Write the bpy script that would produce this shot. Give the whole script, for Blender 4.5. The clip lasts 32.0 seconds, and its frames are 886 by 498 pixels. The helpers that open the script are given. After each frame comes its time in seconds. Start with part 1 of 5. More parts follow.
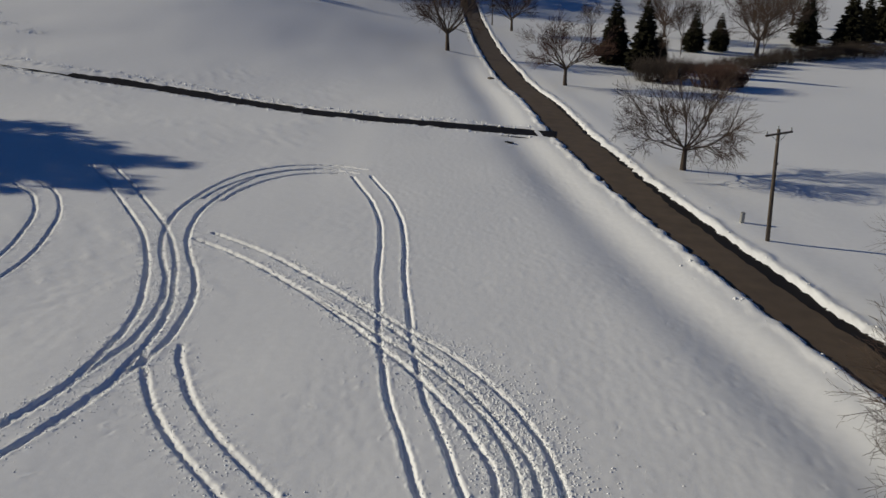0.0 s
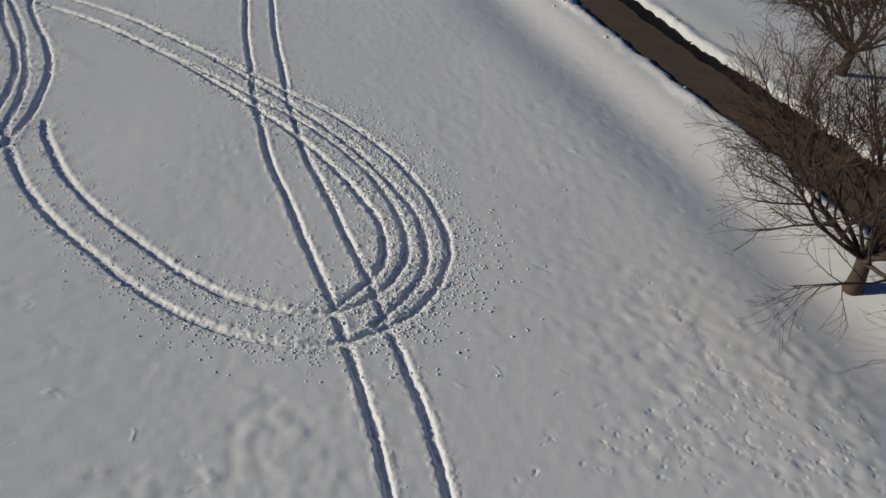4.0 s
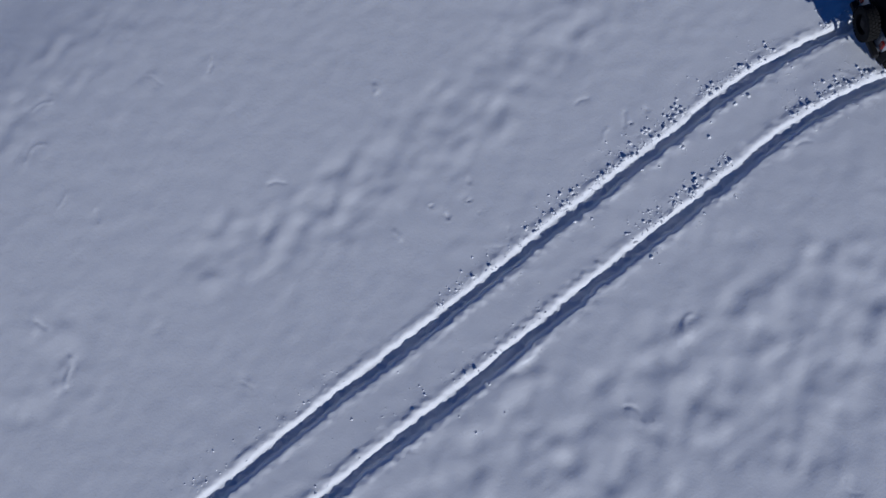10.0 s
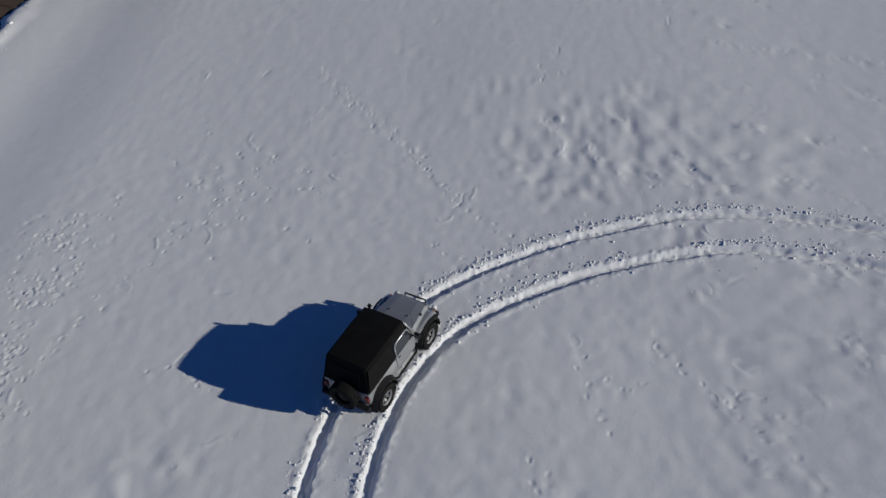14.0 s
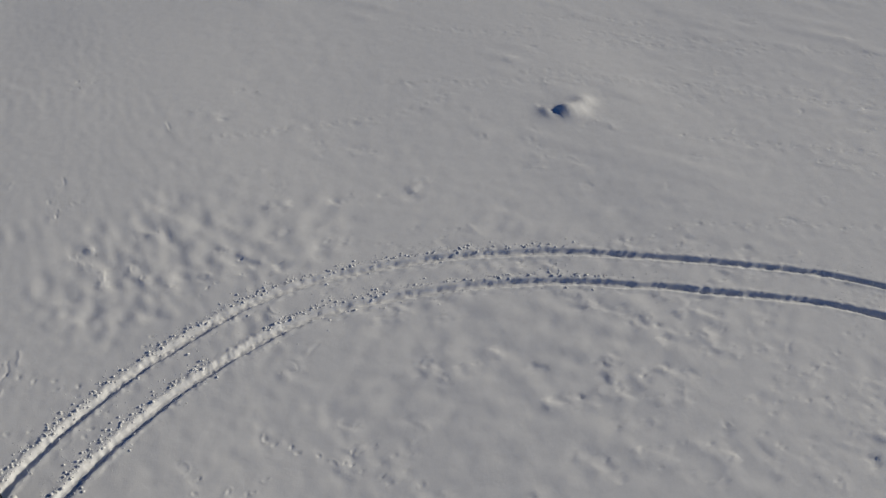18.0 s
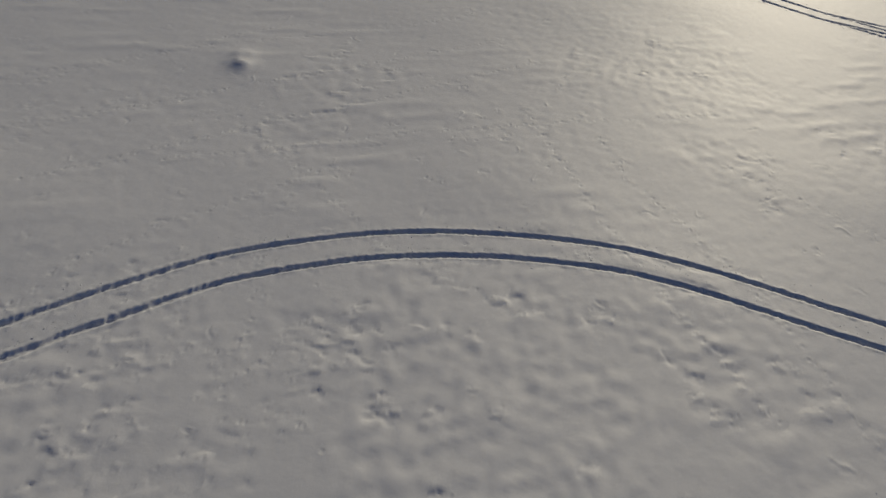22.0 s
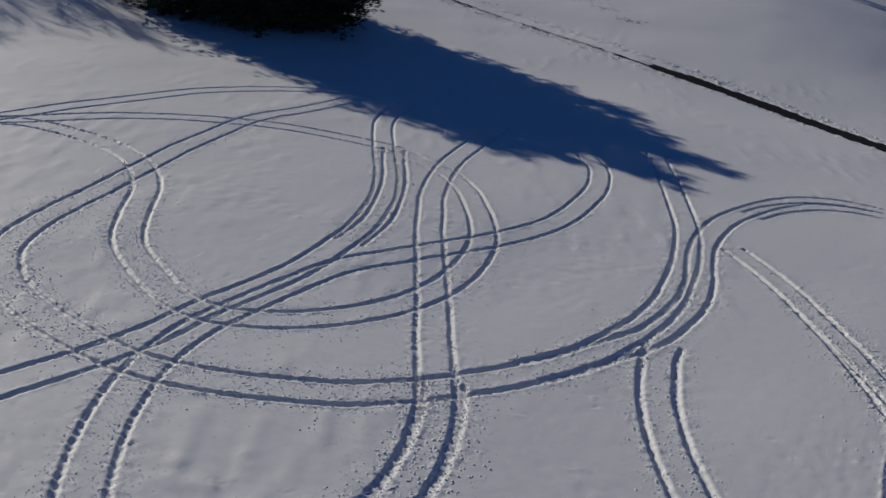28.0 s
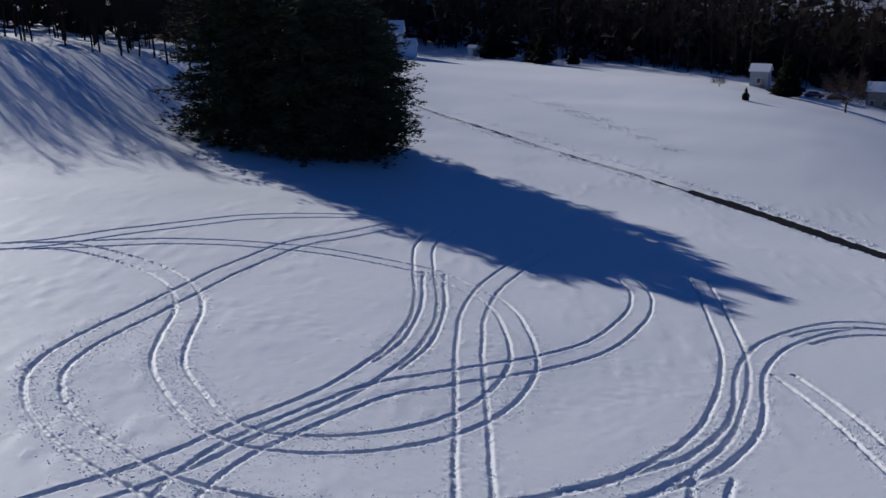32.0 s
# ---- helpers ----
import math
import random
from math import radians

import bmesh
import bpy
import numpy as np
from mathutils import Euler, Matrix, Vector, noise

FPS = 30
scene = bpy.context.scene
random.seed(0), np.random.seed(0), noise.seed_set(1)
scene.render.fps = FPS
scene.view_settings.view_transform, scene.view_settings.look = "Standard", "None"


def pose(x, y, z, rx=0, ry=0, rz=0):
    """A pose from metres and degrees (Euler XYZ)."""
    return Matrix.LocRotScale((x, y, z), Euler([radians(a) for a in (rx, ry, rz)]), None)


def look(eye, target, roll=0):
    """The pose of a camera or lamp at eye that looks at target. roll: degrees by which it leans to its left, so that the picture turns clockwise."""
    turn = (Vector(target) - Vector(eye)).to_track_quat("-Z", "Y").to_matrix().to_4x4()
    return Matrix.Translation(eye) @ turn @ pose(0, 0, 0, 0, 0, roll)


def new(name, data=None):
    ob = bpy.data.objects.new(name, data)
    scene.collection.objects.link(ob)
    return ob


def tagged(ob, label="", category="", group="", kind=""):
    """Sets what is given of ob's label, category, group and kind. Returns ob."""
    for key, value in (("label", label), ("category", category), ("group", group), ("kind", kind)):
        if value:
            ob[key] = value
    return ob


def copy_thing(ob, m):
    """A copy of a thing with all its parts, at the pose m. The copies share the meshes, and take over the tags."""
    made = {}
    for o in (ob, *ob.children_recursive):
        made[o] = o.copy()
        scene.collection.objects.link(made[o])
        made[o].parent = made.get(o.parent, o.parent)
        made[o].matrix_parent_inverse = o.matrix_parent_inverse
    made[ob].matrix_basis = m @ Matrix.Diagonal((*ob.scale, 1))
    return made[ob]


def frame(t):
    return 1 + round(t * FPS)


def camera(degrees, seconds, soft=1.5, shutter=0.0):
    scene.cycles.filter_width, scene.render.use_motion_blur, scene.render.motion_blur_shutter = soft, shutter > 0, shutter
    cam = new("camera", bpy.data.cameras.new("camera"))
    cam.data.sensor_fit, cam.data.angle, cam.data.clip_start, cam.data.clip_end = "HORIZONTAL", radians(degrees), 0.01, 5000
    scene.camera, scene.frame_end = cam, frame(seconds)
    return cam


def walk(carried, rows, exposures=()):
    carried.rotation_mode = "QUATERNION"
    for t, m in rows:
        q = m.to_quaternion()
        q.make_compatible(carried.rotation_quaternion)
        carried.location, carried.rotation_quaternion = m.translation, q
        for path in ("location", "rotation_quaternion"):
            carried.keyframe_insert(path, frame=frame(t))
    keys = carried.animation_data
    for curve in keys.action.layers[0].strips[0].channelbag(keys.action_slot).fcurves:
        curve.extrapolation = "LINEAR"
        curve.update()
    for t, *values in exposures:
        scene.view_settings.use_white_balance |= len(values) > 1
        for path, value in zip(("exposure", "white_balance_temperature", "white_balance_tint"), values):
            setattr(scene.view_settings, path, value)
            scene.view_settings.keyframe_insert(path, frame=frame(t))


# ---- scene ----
cam = camera(54.87, 32.0, soft=1.5)
EXPOSURES = [
    (0, -0.48, 6217, 1), (2.5, -0.56, 6217, 1), (5, -0.69, 5960, 1), (6.5, -0.76, 5549, 3), (8, -0.74, 5204, 2), (11, -0.71, 4864, 12), (13.5, -0.64, 5330, 6), (15.5, -0.63, 6165, 2),
    (18.5, -0.64, 6186, 2), (20, -0.61, 6270, 2), (21, -0.81, 6368, 1), (23, -1.12, 6522, 3), (26, -0.96, 6270, 1), (29, -0.69, 5516, 8), (30.5, -0.55, 5206, 9), (32, -0.35, 5257, 8),
]
PATH = [
    (0, (-0.001, -0.002, 17.664), (-0.083, 17.963, 8.874), -0.34),
    (0.5, (-0.097, -0.191, 17.692), (-0.003, 17.587, 8.531), -0.24),
    (1, (-0.113, -0.288, 17.731), (0.150, 17.263, 8.146), -0.21),
    (1.5, (-0.145, -0.313, 17.755), (0.245, 16.956, 7.674), -0.17),
    (2, (-0.218, -0.279, 17.776), (0.343, 16.639, 7.124), 0.05),
    (2.5, (-0.243, -0.234, 17.807), (0.548, 16.261, 6.526), 0.11),
    (4.5, (0.278, -0.398, 18.092), (3.156, 13.083, 3.601), 1.34),
    (5, (0.305, -0.489, 18.118), (3.559, 11.650, 2.560), 1.40),
    (5.5, (0.299, -0.582, 18.090), (3.803, 9.758, 1.333), 1.76),
    (6, (0.280, -0.684, 18.035), (3.836, 7.641, 0.201), 2.39),
    (6.5, (0.252, -0.742, 17.961), (3.891, 5.608, -0.651), 3.39),
    (7, (0.185, -0.806, 17.927), (3.823, 3.667, -1.224), 5.38),
    (7.5, (0.122, -0.848, 17.853), (3.684, 1.978, -1.623), 7.75),
    (8, (0.016, -0.871, 17.853), (3.345, 0.574, -1.814), 10.87),
    (8.5, (-0.062, -0.860, 17.842), (3.097, -0.375, -1.901), 11.94),
    (9, (-0.085, -0.830, 17.803), (3.249, -1.104, -1.916), 9.55),
    (9.5, (-0.043, -0.770, 17.739), (4.008, -2.208, -1.794), 6.22),
    (10, (0.001, -0.695, 17.721), (5.386, -4.645, -1.131), 3.23),
    (10.5, (0.018, -0.662, 17.678), (7.015, -7.366, 0.182), 1.89),
    (11, (0.019, -0.648, 17.714), (6.378, -10.710, 1.642), 0.33),
    (11.5, (-0.007, -0.568, 17.828), (4.827, -12.497, 2.520), -0.35),
    (12, (-0.041, -0.475, 17.925), (3.761, -13.555, 3.280), -0.47),
    (12.5, (-0.071, -0.395, 17.981), (3.129, -14.304, 3.970), -0.27),
    (13, (-0.095, -0.354, 18.025), (2.775, -14.940, 4.645), -0.00),
    (13.5, (-0.102, -0.334, 18.094), (2.259, -15.505, 5.278), 0.40),
    (15.5, (0.012, -0.492, 18.359), (-1.629, -16.849, 6.969), 1.57),
    (16, (0.003, -0.484, 18.438), (-3.002, -16.834, 7.319), 1.56),
    (16.5, (-0.068, -0.473, 18.498), (-4.278, -16.705, 7.598), 1.48),
    (17, (-0.136, -0.447, 18.502), (-5.637, -16.399, 7.765), 1.50),
    (17.5, (-0.206, -0.410, 18.485), (-6.987, -15.940, 7.863), 1.36),
    (18, (-0.248, -0.398, 18.438), (-8.348, -15.358, 7.922), 1.22),
    (18.5, (-0.301, -0.379, 18.421), (-9.689, -14.623, 7.982), 1.03),
    (19, (-0.353, -0.335, 18.420), (-11.018, -13.722, 8.074), 0.84),
    (19.5, (-0.403, -0.300, 18.431), (-12.324, -12.655, 8.173), 0.65),
    (20, (-0.410, -0.294, 18.403), (-13.487, -11.482, 8.215), 0.60),
    (20.5, (-0.400, -0.295, 18.346), (-14.545, -10.169, 8.225), 0.49),
    (21, (-0.400, -0.268, 18.294), (-15.456, -8.733, 8.211), 0.36),
    (21.5, (-0.420, -0.233, 18.245), (-16.361, -6.962, 8.215), 0.24),
    (22, (-0.462, -0.189, 18.159), (-17.070, -5.156, 8.184), 0.09),
    (22.5, (-0.475, -0.200, 18.092), (-17.526, -3.409, 8.144), 0.08),
    (23, (-0.456, -0.315, 18.094), (-17.738, -1.539, 8.101), 0.24),
    (23.5, (-0.482, -0.501, 18.127), (-17.723, 0.379, 8.028), 0.60),
    (24, (-0.585, -0.588, 18.145), (-17.499, 2.299, 7.870), 0.87),
    (24.5, (-0.660, -0.583, 18.157), (-17.031, 4.199, 7.712), 1.10),
    (25, (-0.632, -0.573, 18.248), (-16.283, 6.032, 7.693), 1.36),
    (25.5, (-0.546, -0.549, 18.321), (-15.334, 7.877, 7.818), 1.51),
    (26, (-0.499, -0.506, 18.321), (-14.543, 9.368, 8.061), 1.47),
    (26.5, (-0.501, -0.465, 18.263), (-13.696, 10.770, 8.279), 1.47),
    (28.5, (-0.802, 0.172, 17.674), (-11.434, 14.885, 9.277), 0.37),
    (29, (-0.789, 0.239, 17.628), (-11.581, 15.044, 9.606), 0.17),
    (29.5, (-0.778, 0.244, 17.612), (-11.843, 15.043, 9.959), -0.06),
    (30, (-0.770, 0.250, 17.580), (-12.540, 14.770, 10.464), -0.30),
    (30.5, (-0.765, 0.245, 17.554), (-13.499, 14.181, 10.946), -0.55),
    (31, (-0.770, 0.218, 17.529), (-14.021, 13.857, 11.332), -0.65),
    (31.5, (-0.776, 0.189, 17.522), (-13.702, 14.221, 11.519), -0.64),
    (32, (-0.765, 0.177, 17.540), (-13.100, 14.731, 11.538), -0.52),
]
walk(cam, [(t, look(eye, target, roll)) for t, eye, target, roll in PATH], EXPOSURES)

# ---- light: low winter sun from the west, clear sky ----
SUN_EL, SUN_AZ = 22.3, 170.3  # degrees: height, and the bearing of the sun counted from +x towards +y
to_sun = Vector((math.cos(radians(SUN_EL)) * math.cos(radians(SUN_AZ)), math.cos(radians(SUN_EL)) * math.sin(radians(SUN_AZ)), math.sin(radians(SUN_EL))))
world = bpy.data.worlds.new("world")
scene.world = world
world.use_nodes = True
sky = world.node_tree.nodes.new("ShaderNodeTexSky")
sky.sky_type, sky.sun_disc = "NISHITA", False
sky.sun_elevation, sky.sun_rotation = radians(SUN_EL), radians(90.0 - SUN_AZ)
sky.altitude, sky.air_density, sky.dust_density, sky.ozone_density = 300, 0.4, 0.0, 9.0
back = world.node_tree.nodes["Background"]
back.inputs["Strength"].default_value = 0.085
world.node_tree.links.new(sky.outputs["Color"], back.inputs["Color"])
sun = new("sun", bpy.data.lights.new("sun", "SUN"))
sun.data.energy, sun.data.angle, sun.data.color = 5.0, radians(0.55), (1.0, 0.85, 0.67)
sun.matrix_world = look((-60, 10, 60), Vector((-60, 10, 60)) - to_sun)


# ---- materials ----
def material(name, colour, rough=0.6, metal=0.0, vary=0.25, scale=6.0, fine=60.0, bump=0.2, depth=0.02, coat=0.0, spec=0.5):
    """Colour broken up at two scales, with relief."""
    m = bpy.data.materials.new(name)
    m.use_nodes = True
    n, l = m.node_tree.nodes, m.node_tree.links
    b = n["Principled BSDF"]
    b.inputs["Roughness"].default_value, b.inputs["Metallic"].default_value = rough, metal
    b.inputs["Coat Weight"].default_value = coat
    b.inputs["Specular IOR Level"].default_value = spec
    pos = n.new("ShaderNodeNewGeometry")
    big, small = n.new("ShaderNodeTexNoise"), n.new("ShaderNodeTexNoise")
    big.inputs["Scale"].default_value, small.inputs["Scale"].default_value = scale, fine
    big.inputs["Detail"].default_value, small.inputs["Detail"].default_value = 4, 3
    for tex in (big, small):
        l.new(pos.outputs["Position"], tex.inputs["Vector"])
    mean = n.new("ShaderNodeMath")
    mean.operation = "MULTIPLY_ADD"
    mean.inputs[1].default_value = 0.4
    l.new(small.outputs["Fac"], mean.inputs[0])
    l.new(big.outputs["Fac"], mean.inputs[2])
    ramp = n.new("ShaderNodeMapRange")
    ramp.inputs["From Min"].default_value, ramp.inputs["From Max"].default_value = 0.35, 1.05
    ramp.inputs["To Min"].default_value, ramp.inputs["To Max"].default_value = 1 - vary, 1 + vary
    l.new(mean.outputs[0], ramp.inputs["Value"])
    mix = n.new("ShaderNodeMix")
    mix.data_type, mix.blend_type = "RGBA", "MULTIPLY"
    mix.inputs[0].default_value = 1.0
    mix.inputs["A"].default_value = (*colour, 1)
    l.new(ramp.outputs["Result"], mix.inputs["B"])
    l.new(mix.outputs["Result"], b.inputs["Base Color"])
    if bump:
        bm_ = n.new("ShaderNodeBump")
        bm_.inputs["Strength"].default_value, bm_.inputs["Distance"].default_value = bump, depth
        l.new(mean.outputs[0], bm_.inputs["Height"])
        l.new(bm_.outputs["Normal"], b.inputs["Normal"])
    return m


SNOW = material("snow", (0.86, 0.87, 0.89), rough=0.6, vary=0.03, scale=3.0, fine=26.0, bump=0.4, depth=0.02, spec=0.2)
CLOD = material("broken_snow", (0.88, 0.89, 0.9), rough=0.6, vary=0.04, scale=20.0, fine=80.0, bump=0, depth=0.01, spec=0.3)
ASPHALT = material("worn_asphalt", (0.098, 0.07, 0.044), rough=0.8, vary=0.3, scale=0.8, fine=40.0, bump=0.3, depth=0.01)
WET = material("wet_asphalt", (0.012, 0.0095, 0.008), rough=0.7, vary=0.4, scale=0.7, fine=30.0, bump=0.2, depth=0.01, spec=0.15)
BARK = material("bark", (0.062, 0.045, 0.033), rough=0.9, vary=0.45, scale=3.0, fine=30.0, bump=0.6, depth=0.03)
TWIG = material("twigs", (0.066, 0.042, 0.03), rough=0.9, vary=0.4, scale=2.0, fine=30.0, bump=0)
REDTWIG = material("reddish_twigs", (0.085, 0.042, 0.028), rough=0.9, vary=0.4, scale=2.0, fine=30.0, bump=0)
SHRUB = material("dark_brush", (0.03, 0.021, 0.017), rough=0.9, vary=0.4, scale=2.0, fine=30.0, bump=0)
REDSHRUB = material("reddish_brush", (0.055, 0.027, 0.02), rough=0.9, vary=0.4, scale=2.0, fine=30.0, bump=0)
NEEDLE = material("needles", (0.02, 0.019, 0.011), rough=0.9, vary=0.55, scale=0.6, fine=9.0, bump=0, spec=0.08)
PINE = material("pine_needles", (0.075, 0.078, 0.037), rough=0.9, vary=0.6, scale=0.35, fine=5.0, bump=0, spec=0.08)
FARWOOD = material("far_woods", (0.034, 0.026, 0.022), rough=0.95, vary=0.4, scale=0.15, fine=1.5, bump=0, spec=0.05)
POLE = material("creosoted_wood", (0.085, 0.066, 0.05), rough=0.85, vary=0.35, scale=2.0, fine=40.0, bump=0.3)
GREY = material("grey_metal", (0.33, 0.33, 0.32), rough=0.5, metal=0.4, vary=0.1, bump=0)
SILVER = material("silver_paint", (0.46, 0.47, 0.48), rough=0.32, metal=0.55, vary=0.08, scale=2.0, fine=300.0, bump=0.02, depth=0.002, coat=0.6)
CANVAS = material("black_canvas", (0.008, 0.008, 0.008), rough=0.9, vary=0.3, scale=5.0, fine=160.0, bump=0.35, depth=0.006, spec=0.12)
VINYL = material("smoky_vinyl", (0.01, 0.01, 0.011), rough=0.75, vary=0.2, scale=4.0, bump=0.1, depth=0.004, spec=0.08)
RUBBER = material("tyre_rubber", (0.013, 0.013, 0.013), rough=0.9, vary=0.3, scale=9.0, fine=90.0, bump=0.3, depth=0.006, spec=0.15)
PLASTIC = material("black_plastic", (0.014, 0.014, 0.015), rough=0.65, vary=0.2, scale=10.0, fine=200.0, bump=0.1, depth=0.003, spec=0.2)
ALLOY = material("dull_alloy", (0.62, 0.62, 0.61), rough=0.4, metal=0.8, vary=0.15, scale=12.0, bump=0)
RUST = material("rusty_steel", (0.14, 0.08, 0.05), rough=0.7, metal=0.4, vary=0.4, scale=12.0, bump=0.1)
LAMPGLASS = material("lamp_glass", (0.75, 0.76, 0.76), rough=0.12, vary=0.05, bump=0)
REDLENS = material("red_lens", (0.16, 0.012, 0.01), rough=0.3, vary=0.05, bump=0)
AMBER = material("amber_lens", (0.55, 0.2, 0.03), rough=0.25, vary=0.05, bump=0)
WHITEWALL = material("white_siding", (0.72, 0.75, 0.78), rough=0.7, vary=0.06, scale=0.7, fine=12.0, bump=0.1)
WEATHERED = material("weathered_siding", (0.36, 0.38, 0.39), rough=0.8, vary=0.15, scale=0.7, fine=12.0, bump=0.1)
TAN = material("tan_siding", (0.3, 0.25, 0.19), rough=0.8, vary=0.12, scale=0.7, fine=12.0, bump=0.1)
DARKGLASS = material("window_glass", (0.03, 0.035, 0.04), rough=0.08, vary=0.05, bump=0, spec=0.8)
CARBLUE = material("dark_blue_paint", (0.03, 0.04, 0.08), rough=0.3, metal=0.3, vary=0.05, bump=0, coat=0.7)
STRAW = material("dry_grass", (0.2, 0.13, 0.06), rough=0.9, vary=0.4, scale=4.0, fine=40.0, bump=0)
EARTH = material("bare_earth", (0.1, 0.075, 0.05), rough=0.95, vary=0.4, scale=2.0, fine=20.0, bump=0.5, depth=0.03)


# ---- shared builders ----
class Shell:
    """Vertices and faces that grow piece by piece."""

    def __init__(self):
        self.v, self.f = [], []

    def add(self, verts, faces):
        k = len(self.v)
        self.v.extend(verts)
        self.f.extend([tuple(i + k for i in f) for f in faces])
        return self

    def tube(self, path, radii, sides=6, cap=True):
        """A tapered tube along a path."""
        k, ring = len(self.v), []
        ahead = Vector((0, 0, 1))
        for i, (p, r) in enumerate(zip(path, radii)):
            p = Vector(p)
            a, b = Vector(path[max(i - 1, 0)]), Vector(path[min(i + 1, len(path) - 1)])
            d = (b - a)
            ahead = d.normalized() if d.length > 1e-9 else ahead
            u = ahead.orthogonal().normalized() if i == 0 else (u - ahead * u.dot(ahead)).normalized()
            w = ahead.cross(u)
            for s in range(sides):
                q = 2 * math.pi * s / sides
                self.v.append(tuple(p + (u * math.cos(q) + w * math.sin(q)) * r))
        for i in range(len(path) - 1):
            for s in range(sides):
                a, b = k + i * sides + s, k + i * sides + (s + 1) % sides
                self.f.append((a, b, b + sides, a + sides))
        if cap:
            self.f.append(tuple(k + s for s in reversed(range(sides))))
            self.f.append(tuple(k + (len(path) - 1) * sides + s for s in range(sides)))
        return self

    def box(self, x0, x1, y0, y1, z0, z1, m=None):
        vs = [Vector((x, y, z)) for z in (z0, z1) for y in (y0, y1) for x in (x0, x1)]
        if m is not None:
            vs = [m @ v for v in vs]
        return self.add([tuple(v) for v in vs], [(0, 2, 3, 1), (4, 5, 7, 6), (0, 1, 5, 4), (2, 6, 7, 3), (0, 4, 6, 2), (1, 3, 7, 5)])

    def lathe(self, profile, sides, axis="y", at=(0, 0, 0)):
        """A closed profile of (radius, along) turned round an axis."""
        k, n = len(self.v), len(profile)
        for s in range(sides):
            q = 2 * math.pi * s / sides
            for r, h in profile:
                p = (r * math.cos(q), h, r * math.sin(q)) if axis == "y" else (r * math.cos(q), r * math.sin(q), h)
                self.v.append(tuple(Vector(p) + Vector(at)))
        for s in range(sides):
            for i in range(n):
                a, b = k + s * n + i, k + s * n + (i + 1) % n
                c, d = k + (s + 1) % sides * n + i, k + (s + 1) % sides * n + (i + 1) % n
                self.f.append((a, b, d, c))
        return self

    def mesh(self, name, mat, smooth=False, bevel=0.0):
        me = bpy.data.meshes.new(name)
        me.from_pydata(self.v, [], self.f)
        if bevel:
            bm = bmesh.new()
            bm.from_mesh(me)
            bmesh.ops.recalc_face_normals(bm, faces=bm.faces)
            bmesh.ops.bevel(bm, geom=[e for e in bm.edges], offset=bevel, segments=2, profile=0.5, affect="EDGES", clamp_overlap=True)
            bm.to_mesh(me)
            bm.free()
        me.materials.append(mat)
        if smooth:
            me.polygons.foreach_set("use_smooth", [True] * len(me.polygons))
        me.update()
        return me


def part(name, shell, mat, parent, label="", smooth=False, bevel=0.0):
    ob = new(name, shell.mesh(name, mat, smooth, bevel))
    ob.parent = parent
    return tagged(ob, label)


def thing(name, m, label, category, group="", kind=""):
    ob = new(name)
    ob.empty_display_size = 0.3
    ob.matrix_world = m
    return tagged(ob, label, category, group, kind)


def spline(points, step):
    """A smooth line through plan points, at even steps."""
    p = np.array(points, float)
    p = np.vstack([2 * p[0] - p[1], p, 2 * p[-1] - p[-2]])
    out = []
    for a, b, c, d in zip(p[:-3], p[1:-2], p[2:-1], p[3:]):
        n = max(2, int(np.linalg.norm(c - b) / step * 2))
        t = np.linspace(0, 1, n, endpoint=False)[:, None]
        out.append(0.5 * (2 * b + (c - a) * t + (2 * a - 5 * b + 4 * c - d) * t**2 + (3 * b - a - 3 * c + d) * t**3))
    q = np.vstack(out + [p[-2:-1]])
    far = np.r_[0, np.cumsum(np.linalg.norm(np.diff(q, axis=0), axis=1))]
    s = np.arange(0, far[-1], step)
    return np.stack([np.interp(s, far, q[:, i]) for i in range(q.shape[1])], 1)


def hashed(i, j, seed):
    h = (i * 374761393 + j * 668265263 + seed * 974711) & 0x7FFFFFFF
    h = ((h ^ (h >> 13)) * 1274126177) & 0x7FFFFFFF
    return ((h ^ (h >> 16)) & 0xFFFF) / 65535.0


def rough_field(x, y, seed=0):
    """Smooth random heights from 0 to 1 with features about one unit apart."""
    i, j = np.floor(x).astype(np.int64), np.floor(y).astype(np.int64)
    u, v = x - i, y - j
    u, v = u * u * u * (u * (6 * u - 15) + 10), v * v * v * (v * (6 * v - 15) + 10)
    a, b = hashed(i, j, seed), hashed(i + 1, j, seed)
    c, d = hashed(i, j + 1, seed), hashed(i + 1, j + 1, seed)
    return (a * (1 - u) + b * u) * (1 - v) + (c * (1 - u) + d * u) * v


def ramp(x, a, b):
    t = np.clip((x - a) / (b - a), 0, 1)
    return t * t * (3 - 2 * t)


# ---- the lie of the land ----
ROAD = spline([(3.0, 400), (5.0, 300), (8.6, 153), (12.0, 108), (13.4, 86), (16.1, 62), (18.8, 44), (20.8, 34), (22.6, 24), (24.0, 8), (24.8, -10), (25.0, -28), (24.0, -60), (18.0, -120), (8.0, -260)], 1.0)
ROAD_HALF = 2.15
DRIVE = spline([(11.5, 85.5), (6.0, 86.4), (0.6, 87.2), (-11.6, 89.6), (-20.2, 93.2), (-31.0, 97.6), (-40.0, 100.2), (-46.5, 101.6), (-56.0, 104.0), (-67.0, 106.5), (-79.0, 109.0), (-93.0, 111.6), (-102.0, 113.6), (-125.0, 121.0), (-150.0, 138.0)], 1.0)


def levelled(u, start=150.0, run=70.0):
    a = np.abs(u)
    return np.sign(u) * np.where(a < start, a, start + run * np.tanh((a - start) / run))


BEARING = np.arange(-40.0, 181.0)


